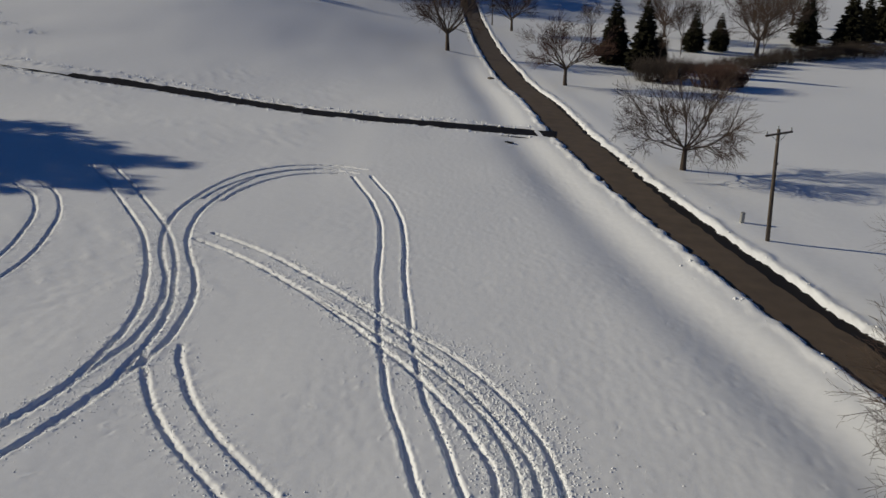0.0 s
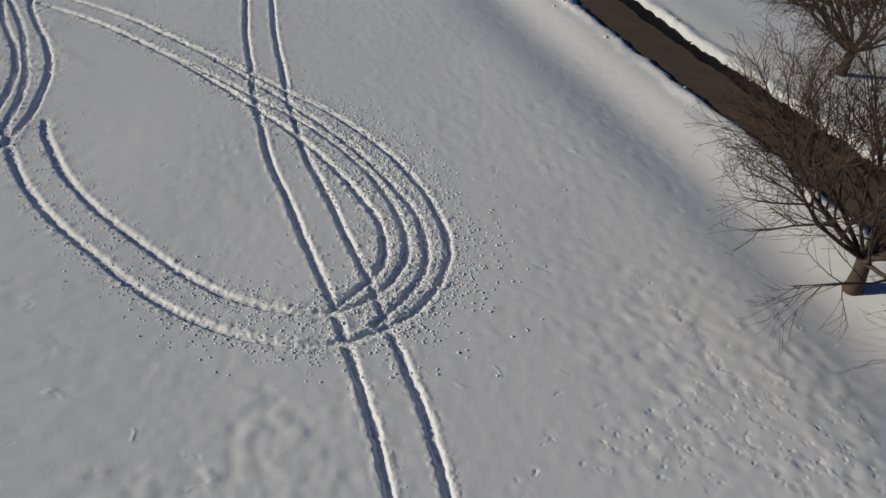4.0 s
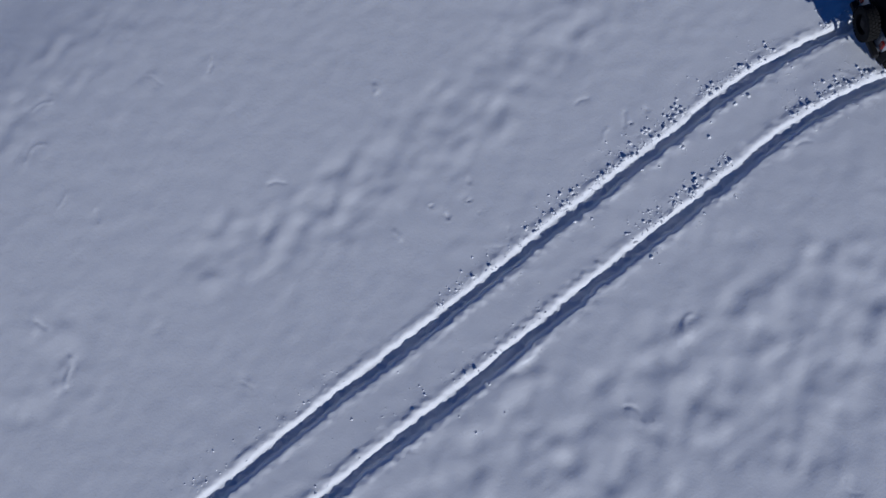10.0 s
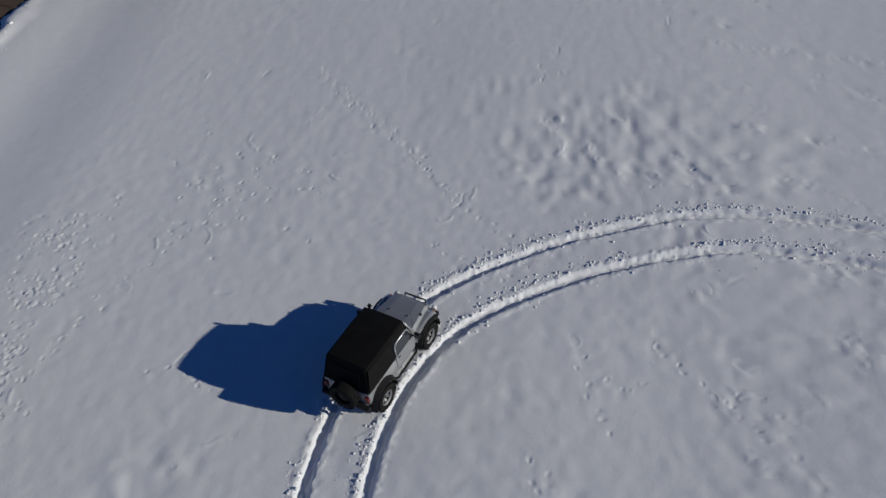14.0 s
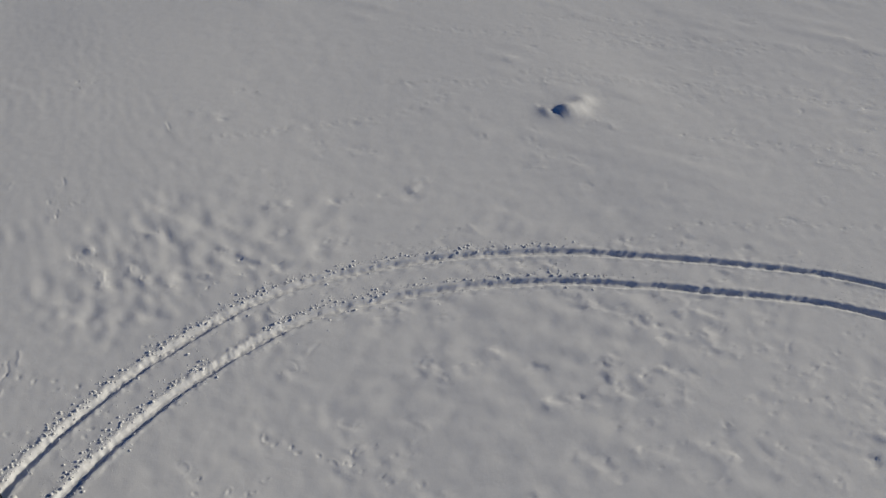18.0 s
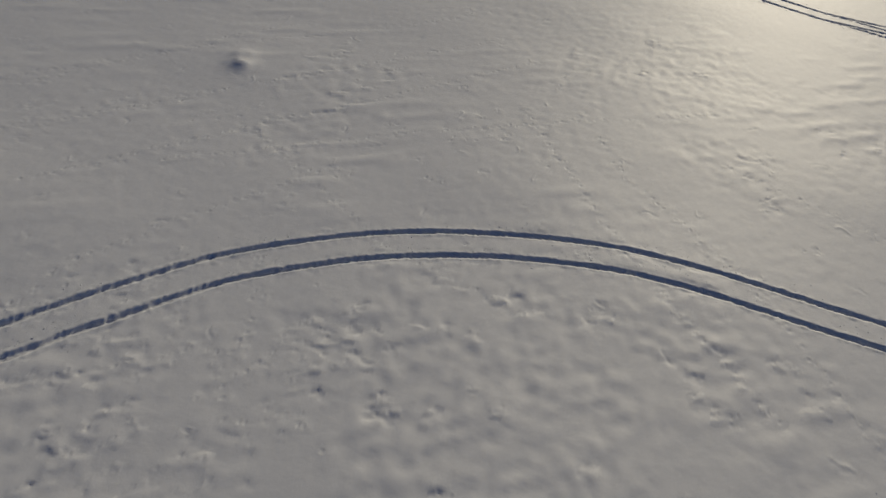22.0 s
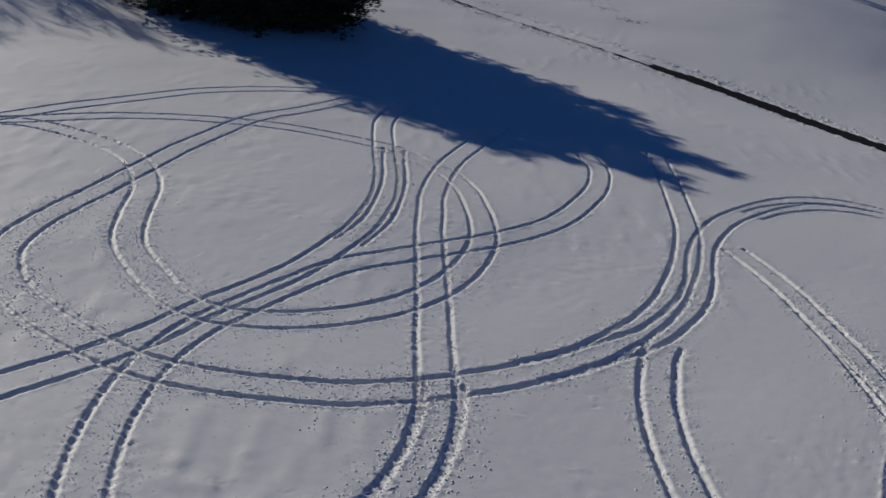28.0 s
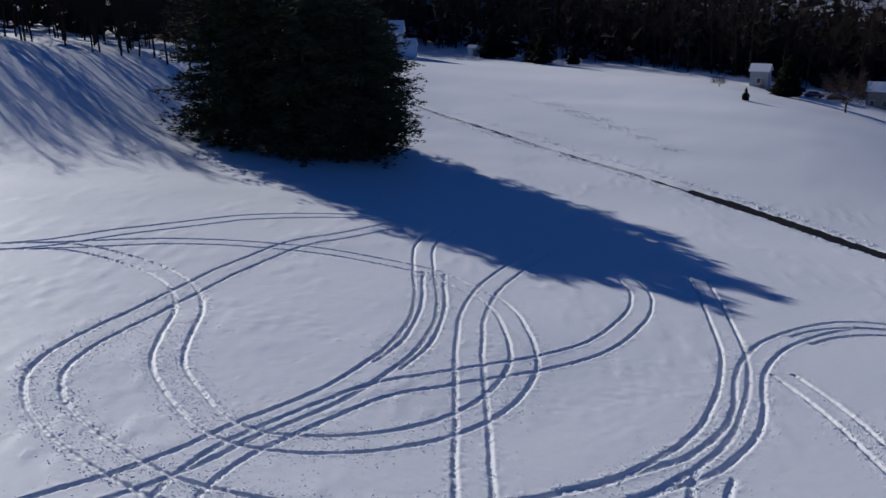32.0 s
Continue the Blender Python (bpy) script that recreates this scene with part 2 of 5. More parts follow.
def eased(at, values, spread=4.0):
    """A table over the bearings, with its corners rounded off."""
    k = np.exp(-0.5 * (np.arange(-15, 16) / spread) ** 2)
    v = np.interp(np.arange(-55, 196), at, values)
    return np.convolve(v, k / k.sum(), "valid")


RISE = eased((-3, 8, 16, 23, 32, 43, 55, 65, 100, 135), (0, 6, 10.5, 12.5, 11.5, 9, 7.6, 8.8, 8, 0))
RISE_RUN = eased((8, 16, 23, 32, 43, 55, 65), (80, 85, 105, 125, 140, 85, 55))


def land(x, y):
    """The bare slope of the land, without road, ruts and small relief."""
    x, y = np.asarray(x, float), np.asarray(y, float)
    z = -0.06 * levelled(x) - 0.12 * levelled(y)
    r = np.hypot(x, y) + 1e-6
    west = np.degrees(np.arctan2(-x, y))  # bearing from north to west
    top, run = np.interp(west, BEARING, RISE), np.interp(west, BEARING, RISE_RUN)
    wooded = ramp(west, -12, 4) * (1 - ramp(west, 105, 135))
    return z + top * ramp((r - 92) / run, 0, 1) + 34 * wooded * ramp(r, 255, 430)


# wheel ruts: the middle line of each pass of the car, in plan
RUTS = (
    ("run_south", 0.12, [(-6.8, 64.6), (-5.9, 61.7), (-5.0, 58.9), (-4.3, 55.9), (-3.8, 53.0), (-3.5, 50.0), (-3.3, 47.0), (-3.2, 44.0), (-3.0, 41.0), (-2.7, 38.0), (-2.5, 35.0), (-2.1, 32.1), (-1.7, 29.1), (-1.0, 26.2), (-0.4, 23.2), (0.3, 20.3), (0.8, 17.4), (1.3, 14.4), (1.6, 11.4), (1.9, 8.4), (2.2, 5.5), (2.5, 2.5), (2.8, -0.5), (3.0, -3.5), (3.3, -6.5), (3.5, -9.5), (3.7, -12.5), (3.2, -15.4), (1.8, -17.9), (-0.6, -19.7), (-3.3, -20.9), (-6.2, -21.6), (-9.1, -21.4), (-12.0, -20.7), (-14.8, -19.6), (-17.3, -18.1), (-19.8, -16.4), (-22.2, -14.6), (-24.2, -12.4), (-25.9, -10.0), (-27.2, -7.3), (-28.1, -4.4), (-28.6, -1.5), (-28.6, 1.5), (-28.3, 4.5), (-28.0, 7.5), (-27.8, 10.5), (-27.6, 13.5), (-27.7, 16.4), (-28.2, 19.3), (-28.4, 22.3), (-28.7, 25.3), (-29.4, 28.2), (-30.3, 31.1), (-31.6, 33.8), (-33.1, 36.3), (-34.9, 38.7), (-36.9, 41.0), (-39.0, 43.2), (-41.0, 45.4), (-43.0, 47.6), (-44.9, 49.9), (-46.4, 52.5), (-47.7, 55.2), (-48.6, 57.0)]),
    ("outer_loop", 0.36, [(-7.0, 66.2), (-9.7, 67.3), (-12.5, 66.8), (-14.8, 64.8), (-16.1, 62.2), (-16.8, 59.3), (-17.2, 56.3), (-17.4, 53.3), (-17.2, 50.3), (-16.7, 47.4), (-15.8, 44.5), (-14.7, 41.7), (-13.9, 38.8), (-13.6, 35.9), (-13.7, 32.9), (-14.4, 30.0), (-15.1, 27.1), (-16.2, 24.3), (-17.5, 21.6), (-19.2, 19.1), (-21.4, 17.1), (-23.9, 15.4), (-26.6, 14.3), (-29.6, 13.9), (-32.6, 13.9), (-35.5, 14.4), (-38.2, 15.8), (-40.1, 18.0), (-41.6, 20.6), (-42.8, 23.3), (-44.1, 26.1), (-45.3, 28.8), (-46.6, 31.5), (-47.8, 34.3), (-48.9, 37.0), (-50.0, 39.8), (-50.5, 42.8), (-50.5, 45.8), (-50.8, 48.7), (-51.2, 51.7), (-51.5, 53.7)]),
    ("bend", 0.36, [(-27.6, 64.3), (-26.0, 61.7), (-24.4, 59.2), (-22.8, 56.6), (-21.3, 54.0), (-19.8, 51.4), (-18.4, 48.8), (-17.2, 46.0), (-16.2, 43.2), (-15.4, 40.3), (-14.7, 37.4), (-14.4, 34.4), (-14.5, 31.4), (-14.9, 28.4), (-15.8, 25.6)]),
    ("round_loop", 0.35, [(-15.1, 48.1), (-12.7, 46.3), (-10.5, 44.3), (-8.5, 42.1), (-6.5, 39.8), (-4.5, 37.6), (-2.6, 35.3), (-0.6, 33.0), (1.0, 30.5), (2.3, 27.8), (3.1, 24.9), (3.2, 21.9), (1.9, 19.4), (-0.6, 18.2), (-3.4, 19.1), (-5.7, 20.9), (-7.7, 23.2), (-9.6, 25.6), (-11.1, 28.1), (-12.3, 30.9), (-12.9, 32.8)]),
    ("inner_arc", 0.55, [(-10.3, 44.1), (-8.3, 41.8), (-6.4, 39.5), (-4.6, 37.1), (-2.9, 34.7), (-1.2, 32.2), (0.3, 29.6), (1.5, 26.9), (2.4, 24.0), (2.2, 21.1), (0.4, 18.7)]),
    ("cloverleaf", 0.3, [(-39.3, 58.4), (-38.4, 55.5), (-37.5, 52.6), (-36.6, 49.8), (-35.6, 46.9), (-34.4, 44.2), (-33.0, 41.6), (-31.4, 39.0), (-29.6, 36.6), (-27.8, 34.2), (-25.9, 31.9), (-24.0, 29.6), (-22.1, 27.3), (-20.2, 24.9), (-18.3, 22.6), (-16.5, 20.3), (-15.1, 17.6), (-14.3, 14.7), (-14.2, 11.7), (-15.3, 9.0), (-17.4, 7.4), (-20.1, 8.4), (-22.4, 10.3), (-24.4, 12.6), (-26.0, 15.1), (-27.0, 17.9), (-27.4, 20.8), (-27.6, 23.8), (-27.6, 26.8), (-26.8, 29.7), (-26.0, 32.6), (-25.2, 35.5), (-24.6, 38.4), (-24.3, 41.4), (-24.5, 44.4), (-25.1, 47.4), (-25.8, 50.2), (-26.9, 53.0), (-28.4, 55.6), (-30.5, 57.7)]),
    ("wide_arc", 0.45, [(-17.5, 22.2), (-15.9, 19.7), (-14.7, 16.9), (-14.0, 14.0), (-14.2, 11.1)]),
    ("far_loop", 0.32, [(-65.4, 4.3), (-64.2, 7.0), (-63.4, 9.9), (-62.6, 12.8), (-61.8, 15.7), (-60.8, 18.6), (-59.7, 21.3), (-58.5, 24.1), (-56.4, 26.6), (-53.0, 27.9), (-49.4, 28.4), (-45.7, 27.9), (-42.1, 26.0), (-39.0, 23.1), (-36.0, 20.7), (-32.5, 19.4), (-29.4, 18.8), (-26.9, 19.5), (-24.8, 21.6), (-23.5, 24.3), (-23.0, 27.2), (-23.2, 30.2), (-24.0, 33.1), (-25.2, 35.8), (-27.0, 38.2), (-29.1, 40.4), (-31.3, 42.4), (-33.9, 43.9), (-36.8, 44.5), (-39.2, 45.0), (-42.1, 44.3), (-46.4, 42.3), (-49.9, 39.7), (-53.0, 36.4), (-54.9, 32.9), (-56.8, 27.5), (-58.3, 24.6), (-59.6, 22.0)]),
    ("far_arc", 0, [(-63.9, 8.1), (-63.7, 11.1), (-63.4, 14.1), (-62.5, 16.9), (-61.0, 19.5), (-59.4, 22.0), (-58.6, 24.8), (-58.3, 26.9), (-58.5, 30.4), (-58.8, 35.0), (-59.0, 39.6), (-58.9, 42.8), (-58.1, 46.2), (-57.1, 49.2), (-55.7, 51.9), (-53.9, 54.6), (-51.9, 56.4)]),
    ("loop_top", 0.3, [(-9.0, 66.2), (-11.2, 65.9), (-13.5, 64.3), (-15.1, 61.8), (-16.1, 59.0), (-16.6, 56.0)]),
    ("drift", 0.5, [(-29.4, 29.4), (-30.7, 33.1), (-33.1, 37.0), (-35.3, 40.0), (-37.7, 42.7), (-39.6, 45.0)]),
)
GAUGE = 0.755


def even_steps(stops):
    """Coordinates from stop to stop: (place, step up to the next place)."""
    out = []
    for (a, step), (b, _) in zip(stops[:-1], stops[1:]):
        n = max(1, int(round((b - a) / step)))
        out.append(np.linspace(a, b, n, endpoint=False))
    return np.concatenate(out + [[stops[-1][0]]])


def swelling(start, step, growth, end):
    out, p = [], start
    while p < end:
        p += step
        step *= growth
        out.append(p)
    return np.array(out)


GX = even_steps([(-95, 0.38), (-62, 0.23), (-6, 0.105), (7.5, 0.115), (15.5, 0.24), (29, 0.24)])
GX = np.r_[-95 - swelling(0, 0.4, 1.1, 2600)[::-1], GX, 29 + swelling(0, 0.4, 1.1, 2600)]
GY = even_steps([(-52, 0.25), (-25, 0.11), (22, 0.22), (69, 0.33), (112, 0.33)])
GY = np.r_[-52 - swelling(0, 0.3, 1.1, 2600)[::-1], GY, 112 + swelling(0, 0.5, 1.075, 2600)]
NX, NY = len(GX), len(GY)
XX, YY = np.meshgrid(GX, GY)
FINE = 3  # every cell that a wheel touches is split this often each way
FX, FY = (np.interp(np.arange(FINE * (len(g) - 1) + 1) / FINE, np.arange(len(g)), g) for g in (GX, GY))


def rut_lines():
    """Both wheel lines of every pass, with how churned they are."""
    for name, churn, points in RUTS:
        mid = spline(points, 0.06)
        d = np.gradient(mid, axis=0)
        d /= np.linalg.norm(d, axis=1)[:, None] + 1e-9
        left = np.stack([-d[:, 1], d[:, 0]], 1)
        for sign in (-1, 1):
            s = np.arange(len(mid)) * 0.06
            wob = 0.03 * (rough_field(s / 1.7, s * 0 + sign + churn, 31) - 0.5) + 0.018 * (rough_field(s / 0.35, s * 0 + sign, 32) - 0.5)
            yield name, churn, sign, mid + left * (sign * GAUGE + wob)[:, None], left


def rut_fields():
    size = (len(FY), len(FX))
    near, rag, pace = np.full(size, 9.0, np.float32), np.zeros(size, np.float32), np.full(size, -1.0, np.float32)
    for name, churn, sign, line, _ in rut_lines():
        for k, (x, y) in enumerate(line):
            a, b = np.searchsorted(FX, (x - 0.8, x + 0.8))
            c, e = np.searchsorted(FY, (y - 0.8, y + 0.8))
            if b > a and e > c:
                d = np.sqrt((FX[a:b][None] - x) ** 2 + (FY[c:e][:, None] - y) ** 2).astype(np.float32)
                w = near[c:e, a:b]
                if name == "cloverleaf":
                    p = pace[c:e, a:b]
                    p[d < np.minimum(w, 0.35)] = k * 0.06
                np.minimum(w, d, out=w)
                if churn > 0:
                    r = rag[c:e, a:b]
                    np.maximum(r, churn * np.clip(1.2 - d / 0.75, 0, 1), out=r)
    return near, rag, pace


FINE_NEAR, FINE_RAG, FINE_PACE = rut_fields()
RUT_NEAR, RUT_RAG, RUT_PACE = (f[::FINE, ::FINE].astype(float) for f in (FINE_NEAR, FINE_RAG, FINE_PACE))


def line_side(line, x, y, axis):
    """Distance across a line that runs along y (axis 0) or x (axis 1)."""
    order = np.argsort(line[:, 1 - axis])
    s, o = line[order, 1 - axis], line[order, axis]
    run, off = (y, x) if axis == 0 else (x, y)
    at = np.interp(run, s, o)
    slope = np.interp(run, s, np.gradient(o, s + np.arange(len(s)) * 1e-6))
    return (off - at) / np.sqrt(1 + slope**2)


# patches where thaw and old steps have pitted the crust: middle, half sizes, strength
PITTED = ((-2.6, 7.0, 4.8, 8.0, 0.75), (-1.0, -6.0, 2.6, 8.5, 1.0), (7.3, -4.5, 1.3, 6.0, 0.75), (8.6, -11.8, 1.5, 3.0, 0.6), (-4.2, -25.8, 7.0, 3.6, 1.0), (-5.2, -20.5, 1.8, 2.6, 0.7), (-13.0, -16.5, 8.0, 6.0, 0.7), (-20.0, -4.5, 6.0, 7.5, 0.75), (-24.5, 1.0, 3.5, 3.0, 0.7), (-38.5, 1.5, 4.5, 3.2, 0.6), (-47.0, 0.0, 7.0, 7.0, 0.6), (-19.0, 11.2, 4.0, 2.6, 0.8), (-38.7, 29.5, 5.0, 3.5, 0.5), (-44.0, 8.0, 6.0, 4.0, 0.5), (-36.5, -16.5, 8.0, 3.0, 0.5), (8.3, 4.5, 1.5, 2.2, 0.5), (10.0, 12.5, 3.0, 3.5, 0.35), (-19.5, 38.0, 3.0, 6.0, 0.5), (9.5, 17.0, 3.0, 4.0, 0.6), (13.6, 14.0, 2.6, 6.0, 0.55), (15.2, 4.0, 1.8, 6.0, 0.5))


def pitted(x, y):
    """How pitted the crust is, from 0 to 1."""
    best = 0.2 * ramp(0.65 * rough_field(x / 7.5 + 3, y / 7.5, 3) + 0.35 * rough_field(x / 2.6, y / 2.6, 33), 0.45, 0.72)
    fray = 0.9 * (rough_field(x / 2.1, y / 2.1, 46) - 0.5) + 0.5 * (rough_field(x / 0.9, y / 0.9, 47) - 0.5)
    for mx, my, a, b, much in PITTED:
        d = np.sqrt(((x - mx) / a) ** 2 + ((y - my) / b) ** 2) + fray
        best = np.maximum(best, much * (1 - ramp(d, 0.6, 1.15)))
    return best


def ground_height(x, y, near=None, rag=None):
    z = land(x, y)
    coarse = np.interp(x, GX[1:], np.diff(GX)) + np.interp(y, GY[1:], np.diff(GY))
    r = np.hypot(x + 15, y - 15)
    close = (1 - ramp(r, 90, 170)) * (1 - ramp(coarse, 0.5, 1.2))
    # drifts, wind ripples and old trodden snow
    z = z + 0.35 * (rough_field(x / 17, y / 17, 1) - 0.5) + 0.10 * (rough_field(x / 5.5, y / 7.5, 2) - 0.5)
    z = z + 0.75 * (rough_field(x / 60, y / 60, 21) - 0.5) * ramp(r, 60, 140)
    z = z + 0.4 * (rough_field((x + 0.5 * y) / 34, (y - 0.5 * x) / 9, 22) - 0.5) * ramp(r, 85, 140) * ramp(-x, 25, 60)
    patch = pitted(x, y)
    u, v = 0.8 * x + 0.6 * y, -0.6 * x + 0.8 * y
    lumps = 0.085 * (rough_field(u / 0.36, v / 0.52, 4) - 0.5) + 0.05 * (rough_field(u / 0.22, v / 0.3, 7) - 0.5)
    crust = 0.075 * np.clip(rough_field(u / 0.7, v / 2.0, 44) - 0.45, 0, 1) * ramp(rough_field(x / 4.5, y / 4.5, 45), 0.3, 0.7) * ramp(-x, 6, 16)
    small = (0.05 + 0.68 * patch) * lumps + crust + 0.010 * (rough_field(x / 0.22, y / 0.3, 9) - 0.5)
    # road, verge and driveway
    d = line_side(ROAD, x, y, 0)
    jag = 0.4 * (rough_field(x / 0.8, y / 0.8, 5) - 0.5) + 0.3 * (rough_field(x / 0.25, y / 0.25, 6) - 0.5)
    e = np.abs(d) + jag - ROAD_HALF
    on = 1 - ramp(e, -0.15, 0.12)
    reach = 1 - ramp(np.abs(y - 30), 75, 130)
    dd = line_side(DRIVE, x, y, 1) - 0.4 * ramp(x, -50, -20)
    mouth = ramp(x, -2, 8) * (1 - ramp(np.abs(dd), 1.5, 2.6)) * (d < 0)
    z = z - 0.22 * on + (1 - mouth) * np.where(e > -0.1, 0.12 * np.exp(-((e - 0.45) / 0.35) ** 2) * (0.5 + 1.1 * rough_field(x / 1.3, y / 1.3, 8)), 0)
    z = z + reach * np.where(d < 0, (0.10 * np.exp(-((d + 3.6) / 1.3) ** 2) - 0.36 * np.exp(-((d + 6.3) / 2.3) ** 2) * (1 - np.exp(-((dd / 3.5) ** 4)))) * (0.35 + 0.65 * ramp(y, -12, 12)), 0.1 * np.exp(-((d - 4.5) / 2.0) ** 2))
    live = (x < 12.5) & (x > -150)
    bare = ramp(x, -48, -44.5)
    f = np.abs(dd) + 0.55 * (rough_field(x / 1.1, y / 1.1, 15) - 0.5) - np.interp(x, (-47, -40, -25, -5, 12), (0.7, 1.3, 1.55, 1.75, 1.75))
    lane = np.where(live, 1 - ramp(f, -0.15, 0.12), 0) * bare
    z = z - 0.17 * lane - np.where(live, 0.1 * (1 - ramp(x, -52, -46)) * (1 - ramp(np.abs(dd + 0.4), 1.5, 2.0)), 0)
    z = z + np.where(live, np.where(dd > 0, 0.17, 0.05) * (1 - mouth) * np.exp(-((np.abs(dd) - 2.1) / 0.35) ** 2) * rough_field(x / 0.5, y / 0.5, 17), 0)
    shoulder = np.where(live, np.exp(-(((np.abs(dd - 0.5) - 2.3) / 0.8) ** 2)) * (1 - mouth), 0) * ramp(-x, -12, -6)
    z = z + shoulder * (0.14 * (rough_field(x / 0.45, y / 0.35, 48) - 0.5) + 0.10 * (rough_field(x / 1.6, y / 0.5, 49) - 0.5))
    packed = np.where(live, (1 - ramp(np.abs(dd + 1.1), 1.2, 1.9)) * ramp(-x, 46, 52), 0)
    z = z + packed * (0.12 * (rough_field(x / 0.7, y / 0.3, 50) - 0.5) - 0.05)
    # two mounds where snow was pushed up
    for mx, my, h, w in ((-20.9, -27.5, 0.34, 0.36), (-37.4, -21.8, 0.24, 0.45), (-21.8, -27.9, 0.12, 0.3), (-20.1, -27.8, 0.13, 0.3), (-38.6, -22.3, 0.1, 0.5)):
        z = z + h * np.exp(-((x - mx) ** 2 + (y - my) ** 2) / (2 * w * w)) * (0.6 + 0.8 * rough_field(x / 0.42, y / 0.42, 19))
    calm = np.ones_like(z)
    if near is not None:
        calm = ramp(near, 0.16, 0.5)
        near = near / (1 - 0.2 * ramp(-x, 12, 24))  # the snow lies thinner in the west
        deep = (0.108 - 0.012 * ramp(-x, 12, 24)) * (0.85 + 0.3 * rough_field(x / 0.9, y / 0.9, 11))
        z = z - deep * (1 - ramp(near + 0.045 * (rough_field(x / 0.16, y / 0.16, 35) - 0.5) + 0.05 * (rough_field(x / 0.6, y / 0.6, 36) - 0.5), 0.072, 0.192))
        z = z + 0.022 * np.exp(-((near - 0.265) / 0.075) ** 2) * (1.5 * rough_field(x / 0.13, y / 0.13, 12) ** 1.6) * (0.4 + 0.9 * rough_field(x / 0.7, y / 0.7, 38)) * ramp(near, 0.16, 0.22)
        z = z + (1 - ramp(near, 0.16, 0.26)) * (0.03 * (rough_field(x / 0.12, y / 0.12, 14) - 0.5) + 0.022 * (rough_field(x / 0.07, y / 0.07, 24) - 0.5))
        z = z + rag * 0.05 * (rough_field(x / 0.085, y / 0.085, 37) - 0.5) * (1 - ramp(near, 0.5, 0.8))
        z = z + rag * 0.15 * (rough_field(x / 0.2, y / 0.2, 13) - 0.45) * (rough_field(x / 0.5, y / 0.5, 23) + 0.3)
    return z + close * calm * small * (1 - on) * (1 - lane)


def at_ground(x, y):
    return float(ground_height(np.array([[float(x)]]), np.array([[float(y)]]))[0, 0])


def wheeled_height(x, y, near, rag, pace):
    """The ground with its ruts, and cross bars pressed by the tread where the wheels spun."""
    bars = np.where(pace > 0, 0.02 * (np.sin(pace * 2 * math.pi / 0.42) > 0.1) * (1 - ramp(near, 0.1, 0.18)), 0)
    return ground_height(x, y, near, rag) + bars


ZZ = wheeled_height(XX, YY, RUT_NEAR, RUT_RAG, RUT_PACE)


def sheet(name, xs, ys, zs, mat):
    ny, nx = zs.shape
    me = bpy.data.meshes.new(name)
    co = np.stack([xs, ys, zs], -1).reshape(-1, 3).astype(np.float32)
    idx = np.arange(nx * ny, dtype=np.int32).reshape(ny, nx)
    quads = np.stack([idx[:-1, :-1], idx[:-1, 1:], idx[1:, 1:], idx[1:, :-1]], -1).reshape(-1, 4)
    me.vertices.add(len(co))
    me.vertices.foreach_set("co", co.ravel())
    me.loops.add(quads.size)
    me.loops.foreach_set("vertex_index", quads.ravel())
    me.polygons.add(len(quads))
    me.polygons.foreach_set("loop_start", np.arange(0, quads.size, 4, dtype=np.int32))
    me.polygons.foreach_set("use_smooth", np.ones(len(quads), bool))
    me.materials.append(mat)
    me.update(calc_edges=True)
    return new(name, me)


